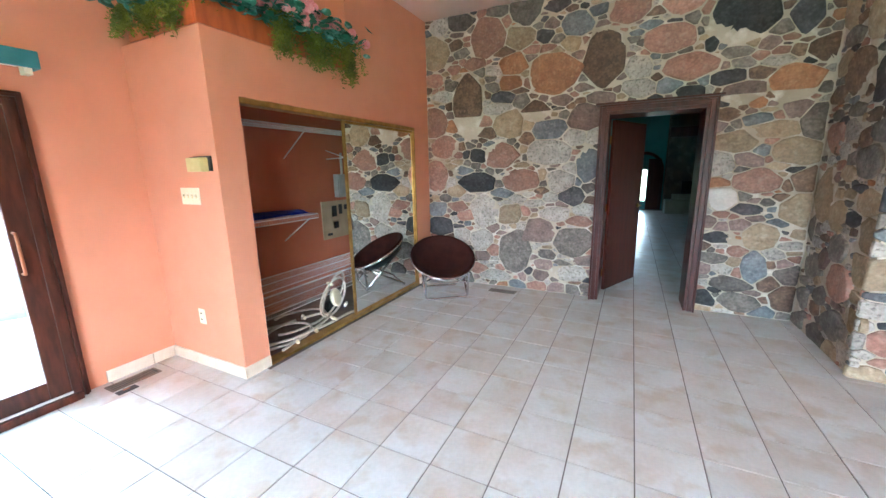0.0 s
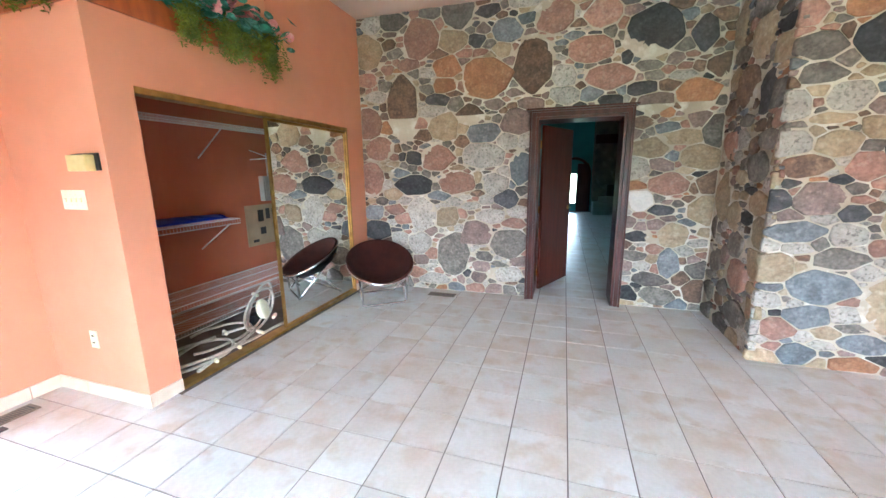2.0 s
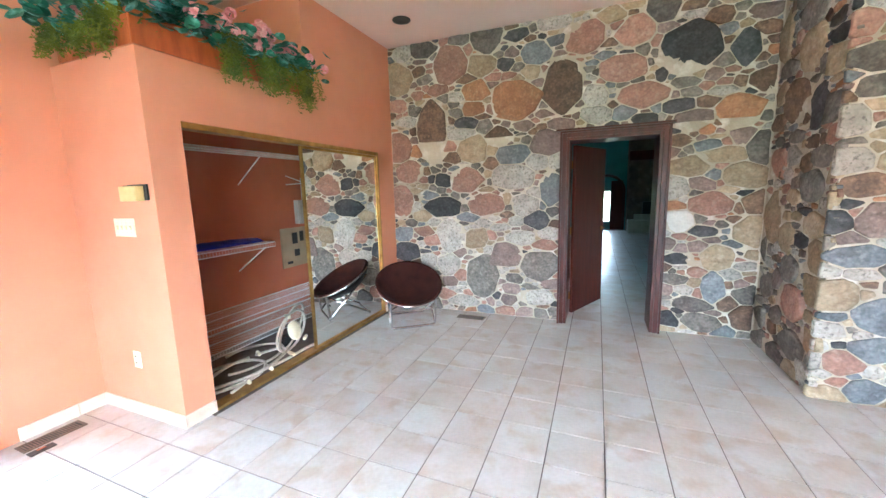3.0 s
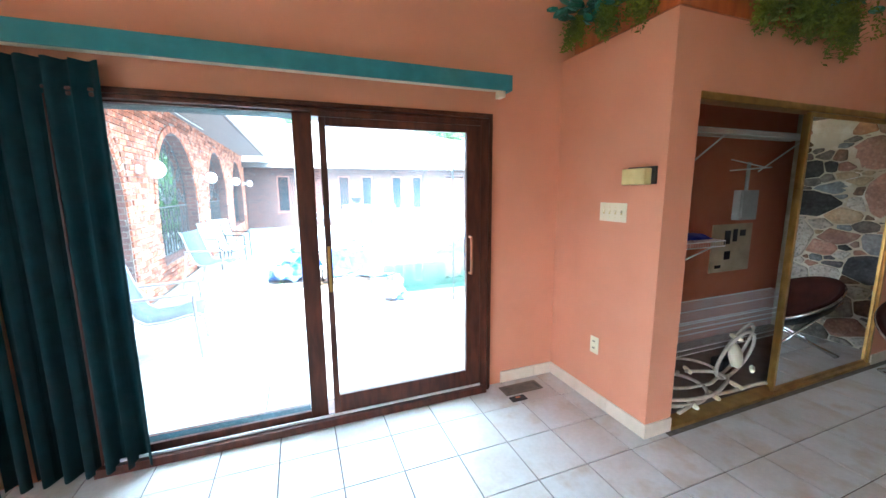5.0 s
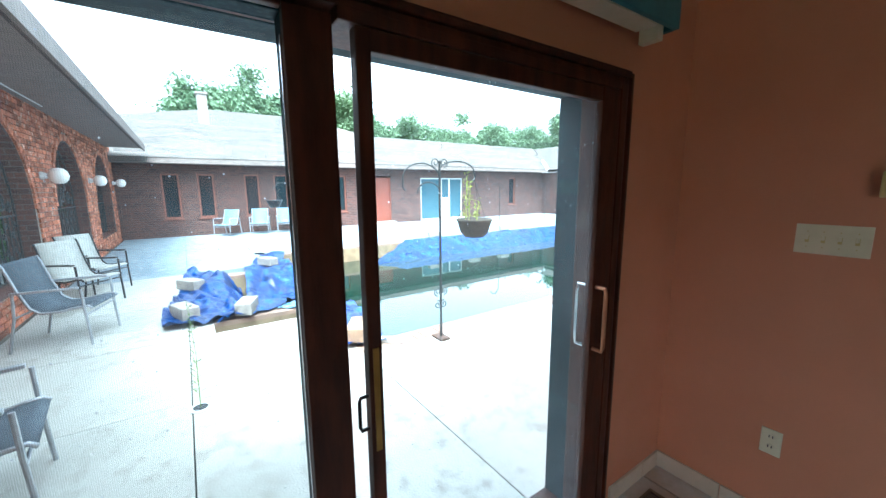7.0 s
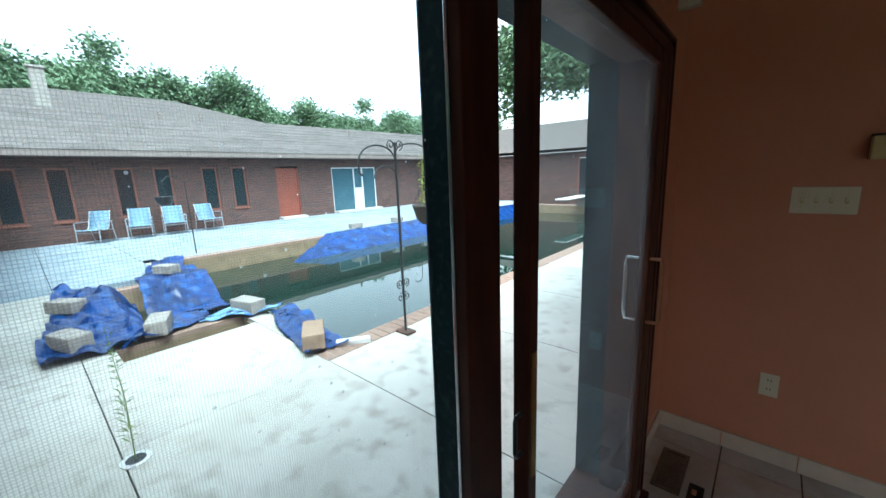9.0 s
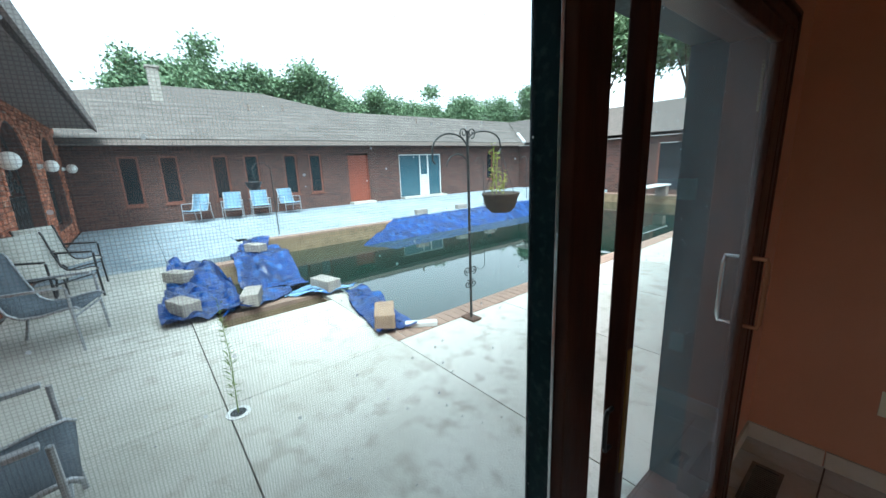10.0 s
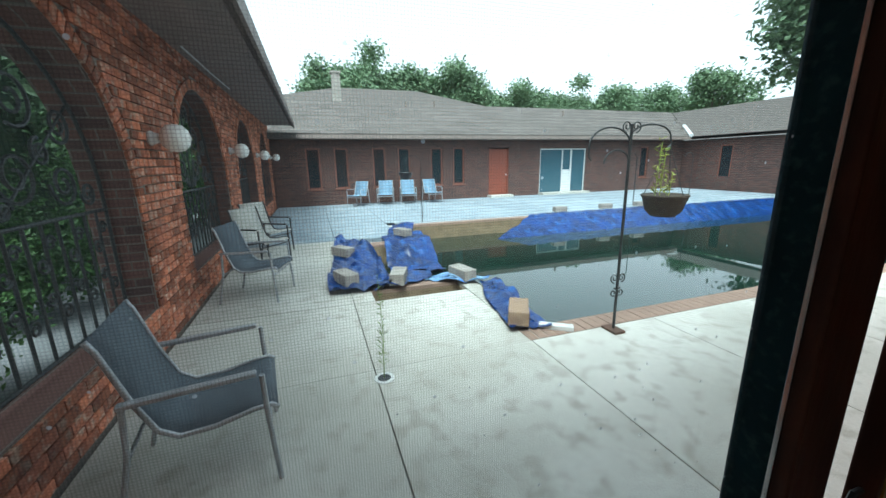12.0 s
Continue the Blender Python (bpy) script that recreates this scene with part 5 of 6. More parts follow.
DRAPE = mat("dark_teal_drape", (0.010, 0.058, 0.066), (0.007, 0.040, 0.048), 0.9, 10, 0.0008, 300)
curtain = thing("curtain", "dark teal vertical fabric drape drawn to the side", "curtain")
for k in range(9):
    y0 = -5.26 + k * 0.10
    bm = bmesh.new()
    for i in range(13):
        u = i / 12
        yy, xx = y0 + 0.105 * u, -3.34 + 0.045 * math.sin(u * math.pi * 2 + k)
        bm.verts.new((xx, yy, 0.03))
        bm.verts.new((xx * 0.5 - 3.34 * 0.5, yy, 2.06))
    bm.verts.ensure_lookup_table()
    for i in range(12):
        bm.faces.new([bm.verts[j] for j in (2 * i, 2 * i + 2, 2 * i + 3, 2 * i + 1)])
    bmesh.ops.solidify(bm, geom=bm.faces[:], thickness=0.004)
    part("drape_fold", bm, DRAPE, curtain, smooth=True)

# doorway in the stone wall
trim = thing("door_2", "dark stained wood door frame in the stone wall", "door frame", kind="structure")
for a, b, d in ((0.0, 0.03, 0.03), (0.03, 0.075, 0.045), (0.075, 0.095, 0.06)):
    for x0, x1 in ((DX0 - b, DX0 - a), (DX1 + a, DX1 + b)):
        slab("casing", (x0, x1, STONE_Y - 0.03 - d, STONE_Y + 0.04, 0, DTOP + b), WOODDARK, trim)
    slab("casing", (DX0 - a, DX1 + a, STONE_Y - 0.03 - d, STONE_Y + 0.04, DTOP + a, DTOP + b), WOODDARK, trim)
slab("cap", (DX0 - 0.135, DX1 + 0.125, STONE_Y - 0.11, STONE_Y + 0.04, DTOP + 0.096, DTOP + 0.115), WOODDARK, trim, "thin dark cap shelf")
for x0, x1 in ((DX0 - 0.02, DX0), (DX1, DX1 + 0.02)):
    slab("jamb", (x0, x1, STONE_Y + 0.04, STONE_Y + 0.32, 0, DTOP), WOODDARK, trim)
slab("head", (DX0 - 0.02, DX1 + 0.02, STONE_Y + 0.04, STONE_Y + 0.32, DTOP, DTOP + 0.02), WOODDARK, trim)

leaf_door = thing("interior_door", "open flush dark mahogany door with a brass lever", "door", (DX0 + 0.01, STONE_Y + 0.33, 0), 66)
part("leaf", box(0.0, 0.80, -0.035, 0.0, 0.012, DTOP - 0.01, bevel=0.003), DOORWOOD, leaf_door)
lever = part("lever", tube([(0.735, -0.035, 0.98), (0.735, -0.075, 0.98), (0.72, -0.082, 0.98), (0.62, -0.082, 0.985)], 0.008), BRASS, leaf_door, "brass lever handle")
part("rose", spin([(0, 0), (0.027, 0), (0.025, 0.01), (0, 0.012)], None, 16, pose(0.735, -0.035, 0.98, 90, 0, 0)), BRASS, leaf_door)
for z in (0.22, 1.0, 1.76):
    part("hinge", spin([(0, -0.045), (0.007, -0.045), (0.007, 0.045), (0, 0.045)], None, 10, pose(-0.004, 0.004, z)), BRASS, leaf_door)

# saucer chair
saucer = thing("saucer_chair", "round brown corduroy saucer chair on chrome folding legs", "chair", (-2.06, 0.57, 0), 37.5)
R = 0.385
tilt = pose(0, 0.02, 0.452, 29, 0, 0)
prof = [(0.0, -0.17), (0.12, -0.162), (0.22, -0.135), (0.30, -0.09), (0.35, -0.035), (R - 0.012, 0.012), (R, 0.025), (R - 0.012, 0.036), (R - 0.04, 0.02), (0.33, -0.01), (0.26, -0.06), (0.18, -0.105), (0.08, -0.125), (0, -0.13)]
part("cushion", spin(prof, None, 40, tilt), CORD, saucer, "brown corduroy padded seat", True)
part("lining", spin([(0.0, -0.176), (0.12, -0.168), (0.22, -0.141), (0.30, -0.096), (0.352, -0.041), (0.38, 0.0), (0.375, -0.004), (0.30, -0.102), (0.12, -0.174), (0, -0.182)], None, 32, tilt), SHINYBLACK, saucer, "black cloth underside", True)
part("rim_ring", tube([tilt @ Vector(((R - 0.006) * math.cos(t), (R - 0.006) * math.sin(t), 0.006)) for t in (2 * math.pi * k / 36 for k in range(36))], 0.011, None, 8, True), CHROME, saucer, "", True)
for s, yb in ((1, 0.30), (-1, -0.20)):
    yt = -0.24 if s == 1 else 0.26
    zt = 0.36 if s == 1 else 0.52
    if s == -1:
        part("leg_frame", tube([(-0.25, yt, zt), (-0.245, yb - 0.0, 0.03), (-0.22, yb, 0.012), (0.22, yb, 0.012), (0.245, yb, 0.03), (0.25, yt, zt)], 0.013), CHROME, saucer, "", True)
    else:
        part("leg_frame", tube([(-0.23, yt, 0.30), (-0.23, yb, 0.03), (-0.20, yb, 0.012), (0.20, yb, 0.012), (0.23, yb, 0.03), (0.23, yt, 0.30)], 0.013), CHROME, saucer, "", True)
part("cross_bar", tube([(-0.24, -0.19, 0.19), (0.24, -0.19, 0.19)], 0.008), CHROME, saucer)
part("front_post", tube([(-0.245, -0.20, 0.03), (-0.25, -0.23, 0.31)], 0.013), CHROME, saucer)
part("front_post", tube([(0.245, -0.20, 0.03), (0.25, -0.23, 0.31)], 0.013), CHROME, saucer)

# recessed ceiling light, off
can = thing("recessed_light", "unlit recessed ceiling light with a black inside", "ceiling light")
part("trim_ring", spin([(0.070, 0), (0.092, 0), (0.094, 0.004), (0.092, 0.008), (0.070, 0.008)], None, 28, pose(-2.0, 0.52, CEIL_Z - 0.009)), BLACKPL, can)
part("baffle", spin([(0, 0.004), (0.071, 0.0), (0.071, 0.006), (0, 0.008)], None, 28, pose(-2.0, 0.52, CEIL_Z - 0.009)), SHINYBLACK, can)

# planter on the ledge with artificial flowers
LEAF = mat("bright_leaf", (0.03, 0.17, 0.10), (0.015, 0.095, 0.06), 0.5, 14, 0.001, 60, c=(0.22, 0.46, 0.40), fleck=16)
FERN = mat("yellow_green_fern", (0.20, 0.22, 0.010), (0.07, 0.10, 0.008), 0.6, 9)
PETAL = mat("pink_petal", (0.78, 0.26, 0.30), (0.84, 0.42, 0.42), 0.6, 30)
planter = thing("planter_box", "orange stained wooden trough on the ledge", "planter")
OX, OY = FACE_X + 0.012, RET_Y - 0.012
part("front_board", box(OX - 0.02, OX, OY, NOTCH_Y - 0.002, LEDGE + 0.002, LEDGE + 0.16, bevel=0.004), TROUGH, planter)
part("front_board", box(OX - 0.022, OX + 0.012, OY - 0.012, NOTCH_Y - 0.002, LEDGE + 0.162, LEDGE + 0.185, bevel=0.004), TROUGH, planter)
part("side_board", box(WEST + 0.16, OX - 0.021, OY, OY + 0.02, LEDGE + 0.002, LEDGE + 0.16, bevel=0.004), TROUGH, planter)
part("back_board", box(OX - 0.30, OX - 0.28, OY + 0.28, NOTCH_Y - 0.002, LEDGE + 0.002, LEDGE + 0.15), TROUGH, planter)
part("back_board", box(WEST + 0.16, OX - 0.281, OY + 0.28, OY + 0.30, LEDGE + 0.002, LEDGE + 0.15), TROUGH, planter)
part("end_board", box(WEST + 0.14, WEST + 0.16, OY, OY + 0.30, LEDGE + 0.002, LEDGE + 0.16), TROUGH, planter)

rng = random.Random(5)


def leaf_blade(bm, p, d, w, l, curl=0.2):
    """One small bent leaf of two faces at p, growing along d."""
    d = Vector(d).normalized()
    s = d.cross(Vector((rng.uniform(-1, 1), rng.uniform(-1, 1), rng.uniform(-1, 1)))).normalized()
    n = d.cross(s)
    p = Vector(p)
    a, b = bm.verts.new(p), bm.verts.new(p + d * l + n * l * curl)
    c, e = bm.verts.new(p + d * l * 0.5 + s * w), bm.verts.new(p + d * l * 0.5 - s * w)
    bm.faces.new((a, c, b))
    bm.faces.new((a, b, e))


def round_leaf(bm, p, n, r):
    n = Vector(n).normalized()
    s = n.orthogonal().normalized()
    t = n.cross(s)
    c = bm.verts.new(Vector(p) - n * r * 0.25)
    ring = [bm.verts.new(Vector(p) + (s * math.cos(a) + t * math.sin(a)) * r * rng.uniform(0.85, 1.1)) for a in (2 * math.pi * k / 9 for k in range(9))]
    for k in range(9):
        bm.faces.new((c, ring[k], ring[(k + 1) % 9]))


def geranium(label, cx, cy, seed, flowers):
    """Artificial geranium: round leaves, stems and heads of small petals."""
    t = thing("artificial_geranium", label, "artificial plant", group="plants in the planter")
    r = random.Random(seed)
    bm, fl, st = bmesh.new(), bmesh.new(), bmesh.new()
    for _ in range(190):
        p = Vector((cx + r.gauss(0.06, 0.09), cy + r.gauss(0, 0.12), LEDGE + 0.15 + abs(r.gauss(0.07, 0.07))))
        round_leaf(bm, p, (r.uniform(-0.2, 0.9), r.uniform(-0.7, 0.5), r.uniform(0.3, 1.2)), r.uniform(0.028, 0.05))
    for _ in range(flowers):
        h = Vector((cx + r.gauss(0.11, 0.07), cy + r.gauss(0, 0.12), LEDGE + 0.21 + abs(r.gauss(0.06, 0.06))))
        tube([(cx, cy, LEDGE + 0.10), h], 0.003, st, 4)
        for _ in range(26):
            d = Vector((r.gauss(0, 1), r.gauss(0, 1), r.gauss(0.2, 1))).normalized()
            round_leaf(fl, h + d * 0.034, d, r.uniform(0.013, 0.020))
    part("leaves", bm, LEAF, t, "blue green round leaves")
    part("stems", st, LEAF, t)
    if flowers:
        part("blossoms", fl, PETAL, t, "pink blossom heads")
    else:
        fl.free()
    return t


def fern(label, cx, cy, drop, seed, out_x=1.0, out_y=0.0, spread=0.09):
    """Trailing yellow green fern that hangs over the trough."""
    t = thing("artificial_fern", label, "artificial plant", group="trailing ferns")
    r = random.Random(seed)
    bm = bmesh.new()
    for _ in range(46):
        x, y, z = cx + r.gauss(0, 0.03), cy + r.gauss(0, spread), LEDGE + 0.17 + r.uniform(0, 0.05)
        vx, vy, vz = out_x * r.uniform(0.012, 0.03) + r.gauss(0, 0.004), out_y * r.uniform(0.012, 0.03) + r.gauss(0, 0.006), r.uniform(0.0, 0.02)
        length, gone = drop * r.uniform(0.6, 1.1) + 0.10, 0.0
        while gone < length:
            x, y, z = x + vx, y + vy, z + vz
            vx, vy, vz = vx * 0.82, vy * 0.82, max(-0.03, vz - 0.011)
            gone += 0.03
            for _ in range(5):
                leaf_blade(bm, (x + r.gauss(0, 0.008), y + r.gauss(0, 0.008), z), (r.gauss(0, 1), r.gauss(0, 1), r.gauss(-0.3, 0.7)), 0.0055, r.uniform(0.02, 0.036))
    part("fronds", bm, FERN, t)
    return t


PXC = FACE_X - 0.12
for k, (y, n, lab) in enumerate(((-1.50, 3, "pink artificial geranium in the wooden trough"), (-1.22, 4, "pink artificial geranium in the wooden trough"), (-0.95, 5, "pink artificial geranium in the wooden trough"), (-0.70, 7, "dense pink artificial geranium in the wooden trough"), (-0.48, 6, "dense pink artificial geranium at the trough's end"))):
    geranium(lab, PXC + 0.03, y, 20 + k, n * 3)
geranium("pink artificial geranium at the trough corner", -2.90, RET_Y + 0.10, 31, 6)
geranium("pink artificial geranium beside the corner wall", -3.17, RET_Y + 0.10, 32, 7)
fern("short trailing fern over the trough", FACE_X - 0.02, -1.14, 0.20, 41, spread=0.04)
fern("bushy trailing fern over the trough", FACE_X - 0.01, -0.82, 0.24, 42, spread=0.075)
fern("trailing fern over the trough", FACE_X - 0.01, -0.60, 0.13, 43)
fern("long trailing fern at the trough's end", FACE_X - 0.01, -0.44, 0.26, 44, spread=0.025)
fern("trailing fern over the corner of the trough", -2.72, RET_Y + 0.03, 0.16, 45, 0.2, -1.0, 0.02)
fern("trailing fern over the trough side", -2.95, RET_Y + 0.03, 0.14, 46, 0.1, -1.0, 0.02)
fern("short trailing fern at the trough's corner end", -3.22, RET_Y + 0.03, 0.12, 47, 0.0, -1.0, 0.02)
fern("fern filling the trough corner", -2.62, RET_Y + 0.10, 0.05, 48, 0.4, -0.4, 0.05)

# next room: hearth, chimney breast, dark screen
HEARTH = mat("white_hearth", (0.62, 0.62, 0.58), (0.52, 0.52, 0.48), 0.6, 4, 0.002, 30)
setting("chimney_breast", box(0.86, 3.0, 10.9, 11.6, 0, 3.3), mat("dim_fieldstone", (0.12, 0.11, 0.09), (0.22, 0.17, 0.13), 0.9, 3.5, 0.01, 8, c=(0.30, 0.27, 0.22), fleck=5), "grey fieldstone chimney breast", "chimney")
setting("hearth", box(0.86, 2.9, 10.3, 10.9, 0, 0.42, bevel=0.02), HEARTH, "raised pale stone hearth", "hearth")
stove = thing("fireplace_insert", "black fireplace insert on the hearth", "fireplace")
part("firebox", box(1.30, 1.75, 10.72, 10.9, 0.42, 1.0, bevel=0.02), BLACKPL, stove)
part("grate", box(1.05, 2.0, 10.55, 10.72, 0.42, 0.60, bevel=0.01), HEARTH, stove)
beam = thing("mantel_beam", "dark wooden beam on the chimney breast", "beam")
part("beam_body", box(0.86, 3.0, 10.82, 10.9, 2.35, 2.65, bevel=0.01), WOODDARK, beam)
archtrim = thing("arch_trim", "dark wooden arch trim round the far opening", "trim", kind="structure")
pts = arc(0.22, 1.35, 0.56, 180, 0, 18)
part("arch_wood", tube([(x, 11.56, z) for x, z in [(-0.34, 0.0)] + pts + [(0.78, 0.0)]], 0.05, None, 6), WOODDARK, archtrim)

part("arch_door", box(-0.30, 0.09, 11.54, 11.6, 0.0, 1.72, bevel=0.006), DOORWOOD, archtrim, "dark arched door beside the opening")
part("arch_door", box(0.36, 0.74, 11.54, 11.6, 0.0, 1.72, bevel=0.006), DOORWOOD, archtrim)

# ---- pieces of the setting ----
def shared(name, bm, material, smooth=False):
    me = bpy.data.meshes.new(name)
    bm.normal_update()
    bm.to_mesh(me)
    bm.free()
    if smooth:
        me.shade_smooth()
    me.materials.append(material)
    return me


def piece(name, me, parent, m):
    ob = new(name, me)
    ob.parent = parent
    ob.matrix_local = m
    return ob


# floor tiles
T = 0.311
tile_me = shared("tile", box(-T / 2 + 0.0035, T / 2 - 0.0035, -T / 2 + 0.0035, T / 2 - 0.0035, -0.010, 0.0, bevel=0.0018), TILE)
rest = bmesh.new()
rnd = random.Random(2)
for i in range(-11, 14):
    for j in range(-20, 4):
        x, y = (i + 0.5) * T, (j + 0.5) * T
        if x < -2.6 and y > -1.55:
            continue
        if -11 <= i < 4 and j >= -14:
            ob = piece("tile", tile_me, floor, pose(x, y, rnd.uniform(-0.0006, 0.0), rnd.uniform(-0.04, 0.04), rnd.uniform(-0.04, 0.04), rnd.choice((0, 90, 180, 270))))
        else:
            box(x - T / 2 + 0.0035, x + T / 2 - 0.0035, y - T / 2 + 0.0035, y + T / 2 - 0.0035, -0.010, 0.0, rest)
for i in range(-8, 11):
    for j in range(4, 36):
        x, y = (i + 0.5) * T, (j + 0.5) * T
        box(x - T / 2 + 0.0035, x + T / 2 - 0.0035, y - T / 2 + 0.0035, y + T / 2 - 0.0035, -0.010, 0.0, rest)
tagged(part("floor_tiles", rest, TILE, floor), kind="stuff")

# fieldstones
STONES = dict(
    charcoal=mat("charcoal_stone", (0.075, 0.072, 0.075), (0.045, 0.043, 0.045), 0.85, 9, 0.016, 13, c=(0.10, 0.096, 0.094), fleck=22, rand=0.3),
    grey=mat("grey_stone", (0.20, 0.175, 0.15), (0.115, 0.10, 0.085), 0.85, 9, 0.016, 13, c=(0.23, 0.20, 0.17), fleck=22, rand=0.35),
    brown=mat("brown_stone", (0.20, 0.125, 0.08), (0.11, 0.075, 0.055), 0.85, 9, 0.016, 13, c=(0.23, 0.15, 0.10), fleck=22, rand=0.3),
    pink=mat("pink_granite", (0.37, 0.205, 0.15), (0.27, 0.15, 0.115), 0.85, 9, 0.016, 13, c=(0.38, 0.25, 0.19), fleck=22, rand=0.22),
    orange=mat("orange_stone", (0.38, 0.19, 0.095), (0.28, 0.135, 0.07), 0.85, 9, 0.016, 13, c=(0.40, 0.23, 0.125), fleck=22, rand=0.2),
    tan=mat("tan_stone", (0.40, 0.31, 0.20), (0.30, 0.225, 0.14), 0.85, 9, 0.016, 13, c=(0.42, 0.345, 0.235), fleck=22, rand=0.2),
    blue=mat("blue_grey_stone", (0.20, 0.215, 0.225), (0.13, 0.135, 0.145), 0.85, 9, 0.016, 13, c=(0.235, 0.245, 0.25), fleck=22, rand=0.25),
    pale=mat("pale_granite", (0.48, 0.44, 0.38), (0.36, 0.325, 0.28), 0.8, 9, 0.012, 26, c=(0.19, 0.17, 0.15), fleck=42, rand=0.15),
    white=mat("white_quartz", (0.68, 0.65, 0.60), (0.58, 0.54, 0.48), 0.7, 7, 0.008, 30, rand=0.08),
    mauve=mat("mauve_stone", (0.27, 0.19, 0.165), (0.17, 0.125, 0.11), 0.85, 9, 0.016, 13, c=(0.29, 0.215, 0.185), fleck=22, rand=0.25),
)
KINDS = ["charcoal"] * 2 + ["grey"] * 7 + ["brown"] * 4 + ["pink"] * 4 + ["orange"] + ["tan"] * 4 + ["blue"] * 2 + ["pale"] * 3 + ["mauve"] * 4
LOWKINDS = ["pale"] * 4 + ["tan"] * 2 + ["grey"] * 3 + ["pink"] * 3 + ["blue"] * 2 + ["mauve"] * 2 + ["charcoal"]


def lay_stones(wall, u0, u1, z0, z1, to_world, seed, holes=(), marks=()):
    """Irregular fieldstones packed in a wall face, largest first; marks: (u, z, half width, half height, kind)."""
    r = random.Random(seed)
    seeds = [tuple(m) for m in marks]
    for size, tries in ((0.18, 160), (0.145, 500), (0.11, 1200), (0.08, 2600), (0.052, 5000), (0.034, 6000)):
        for _ in range(tries):
            a = size * r.uniform(0.85, 1.3)
            b = a * r.uniform(0.38, 0.92) if r.random() < 0.8 else a * r.uniform(1.0, 1.5)
            u, z = r.uniform(u0, u1), r.uniform(z0, z1)
            if any(h[0] - a * 0.35 < u < h[1] + a * 0.35 and z < h[3] + b * 0.35 for h in holes):
                continue
            if any(((u - s[0]) / (a + s[2])) ** 2 + ((z - s[1]) / (b + s[3])) ** 2 < 0.74 for s in seeds):
                continue
            seeds.append((u, z, a, b, r.choice(KINDS if z > 1.5 or r.random() < 0.5 else LOWKINDS)))
    S = np.array([s[:4] for s in seeds])
    for i, (u, z, a, b, kind) in enumerate(seeds):
        gap = r.uniform(0.003, 0.011)
        wide, high = r.uniform(1.2, 1.6), r.uniform(1.2, 1.6)
        poly = [(u - wide * a, z - high * b), (u + wide * a, z - high * b), (u + wide * a, z + high * b), (u - wide * a, z + high * b)]
        lines = [(u0 + 0.008, 0, 1, 0), (u1 - 0.008, 0, -1, 0), (0, z0 + 0.008, 0, 1), (0, z1 - 0.004, 0, -1)]
        for h in holes:
            if z < h[3]:
                lines.append((h[0] - 0.005, 0, -1, 0) if u < h[0] else (h[1] + 0.005, 0, 1, 0))
            else:
                lines.append((0, h[3] + 0.005, 0, 1))
        for j in np.argsort((S[:, 0] - u) ** 2 + (S[:, 1] - z) ** 2)[1:26]:
            du, dz = S[j, 0] - u, S[j, 1] - z
            far = math.hypot(du, dz)
            du, dz = du / far, dz / far
            own, his = 1 / math.hypot(du / a, dz / b), 1 / math.hypot(du / S[j, 2], dz / S[j, 3])
            at = far * own / (own + his)
            nu, nz = du / a ** 2 / (1 / a + 1 / b) ** 2 + du / S[j, 2] ** 2 / (1 / S[j, 2] + 1 / S[j, 3]) ** 2, dz / b ** 2 / (1 / a + 1 / b) ** 2 + dz / S[j, 3] ** 2 / (1 / S[j, 2] + 1 / S[j, 3]) ** 2
            size = math.hypot(nu, nz)
            nu, nz = nu / size, nz / size
            lines.append((u + du * at - nu * gap, z + dz * at - nz * gap, -nu, -nz))
        for d in range(3):
            # rough hewn corners
            t = r.uniform(0, 6.283)
            c, s = math.cos(t), math.sin(t)
            reach = r.uniform(1.15, 1.6) * math.hypot(a * c, b * s)
            lines.append((u + c * reach, z + s * reach, -c, -s))
        for lu, lz, nu, nz in lines:
            kept = []
            for p, q in zip(poly, poly[1:] + poly[:1]):
                dp, dq = (p[0] - lu) * nu + (p[1] - lz) * nz, (q[0] - lu) * nu + (q[1] - lz) * nz
                if dp >= 0:
                    kept.append(p)
                if dp * dq < 0:
                    f = dp / (dp - dq)
                    kept.append((p[0] + (q[0] - p[0]) * f, p[1] + (q[1] - p[1]) * f))
            poly = kept
            if len(poly) < 3:
                break
        if len(poly) < 3:
            continue
        mu, mz = sum(p[0] for p in poly) / len(poly), sum(p[1] for p in poly) / len(poly)
        if max(math.hypot(p[0] - mu, p[1] - mz) for p in poly) < 0.016:
            continue
        rim = []
        for p, q in zip(poly, poly[1:] + poly[:1]):
            long = math.hypot(q[0] - p[0], q[1] - p[1])
            if long < 0.004:
                continue
            steps = 3 if long > 0.12 else 2
            cuts = (0.07, 0.5, 0.93) if steps == 3 else (0.10, 0.90)
            for f in cuts:
                w = r.uniform(-0.1, 0.02) * min(0.06, long)
                rim.append((p[0] + (q[0] - p[0]) * f - mu - (q[1] - p[1]) / long * w, p[1] + (q[1] - p[1]) * f - mz + (q[0] - p[0]) / long * w))
        n = len(rim)
        proud = r.uniform(0.009, 0.026) * min(1.0, 0.5 + 4 * min(a, b))
        bm = bmesh.new()
        rings = []
        lean_u, lean_z = r.uniform(-0.10, 0.10), r.uniform(-0.10, 0.10)
        for f, h in ((1.0, -0.02), (0.985, proud * 0.55), (0.93, proud * 0.92), (0.55, proud * 1.05)):
            rings.append([bm.verts.new((x * f, y * f, h + (lean_u * x * f + lean_z * y * f + r.uniform(-0.0035, 0.0035) if h > 0 else 0))) for x, y in rim])
        mid = bm.verts.new((0, 0, proud * 1.08 + r.uniform(-0.006, 0.006)))
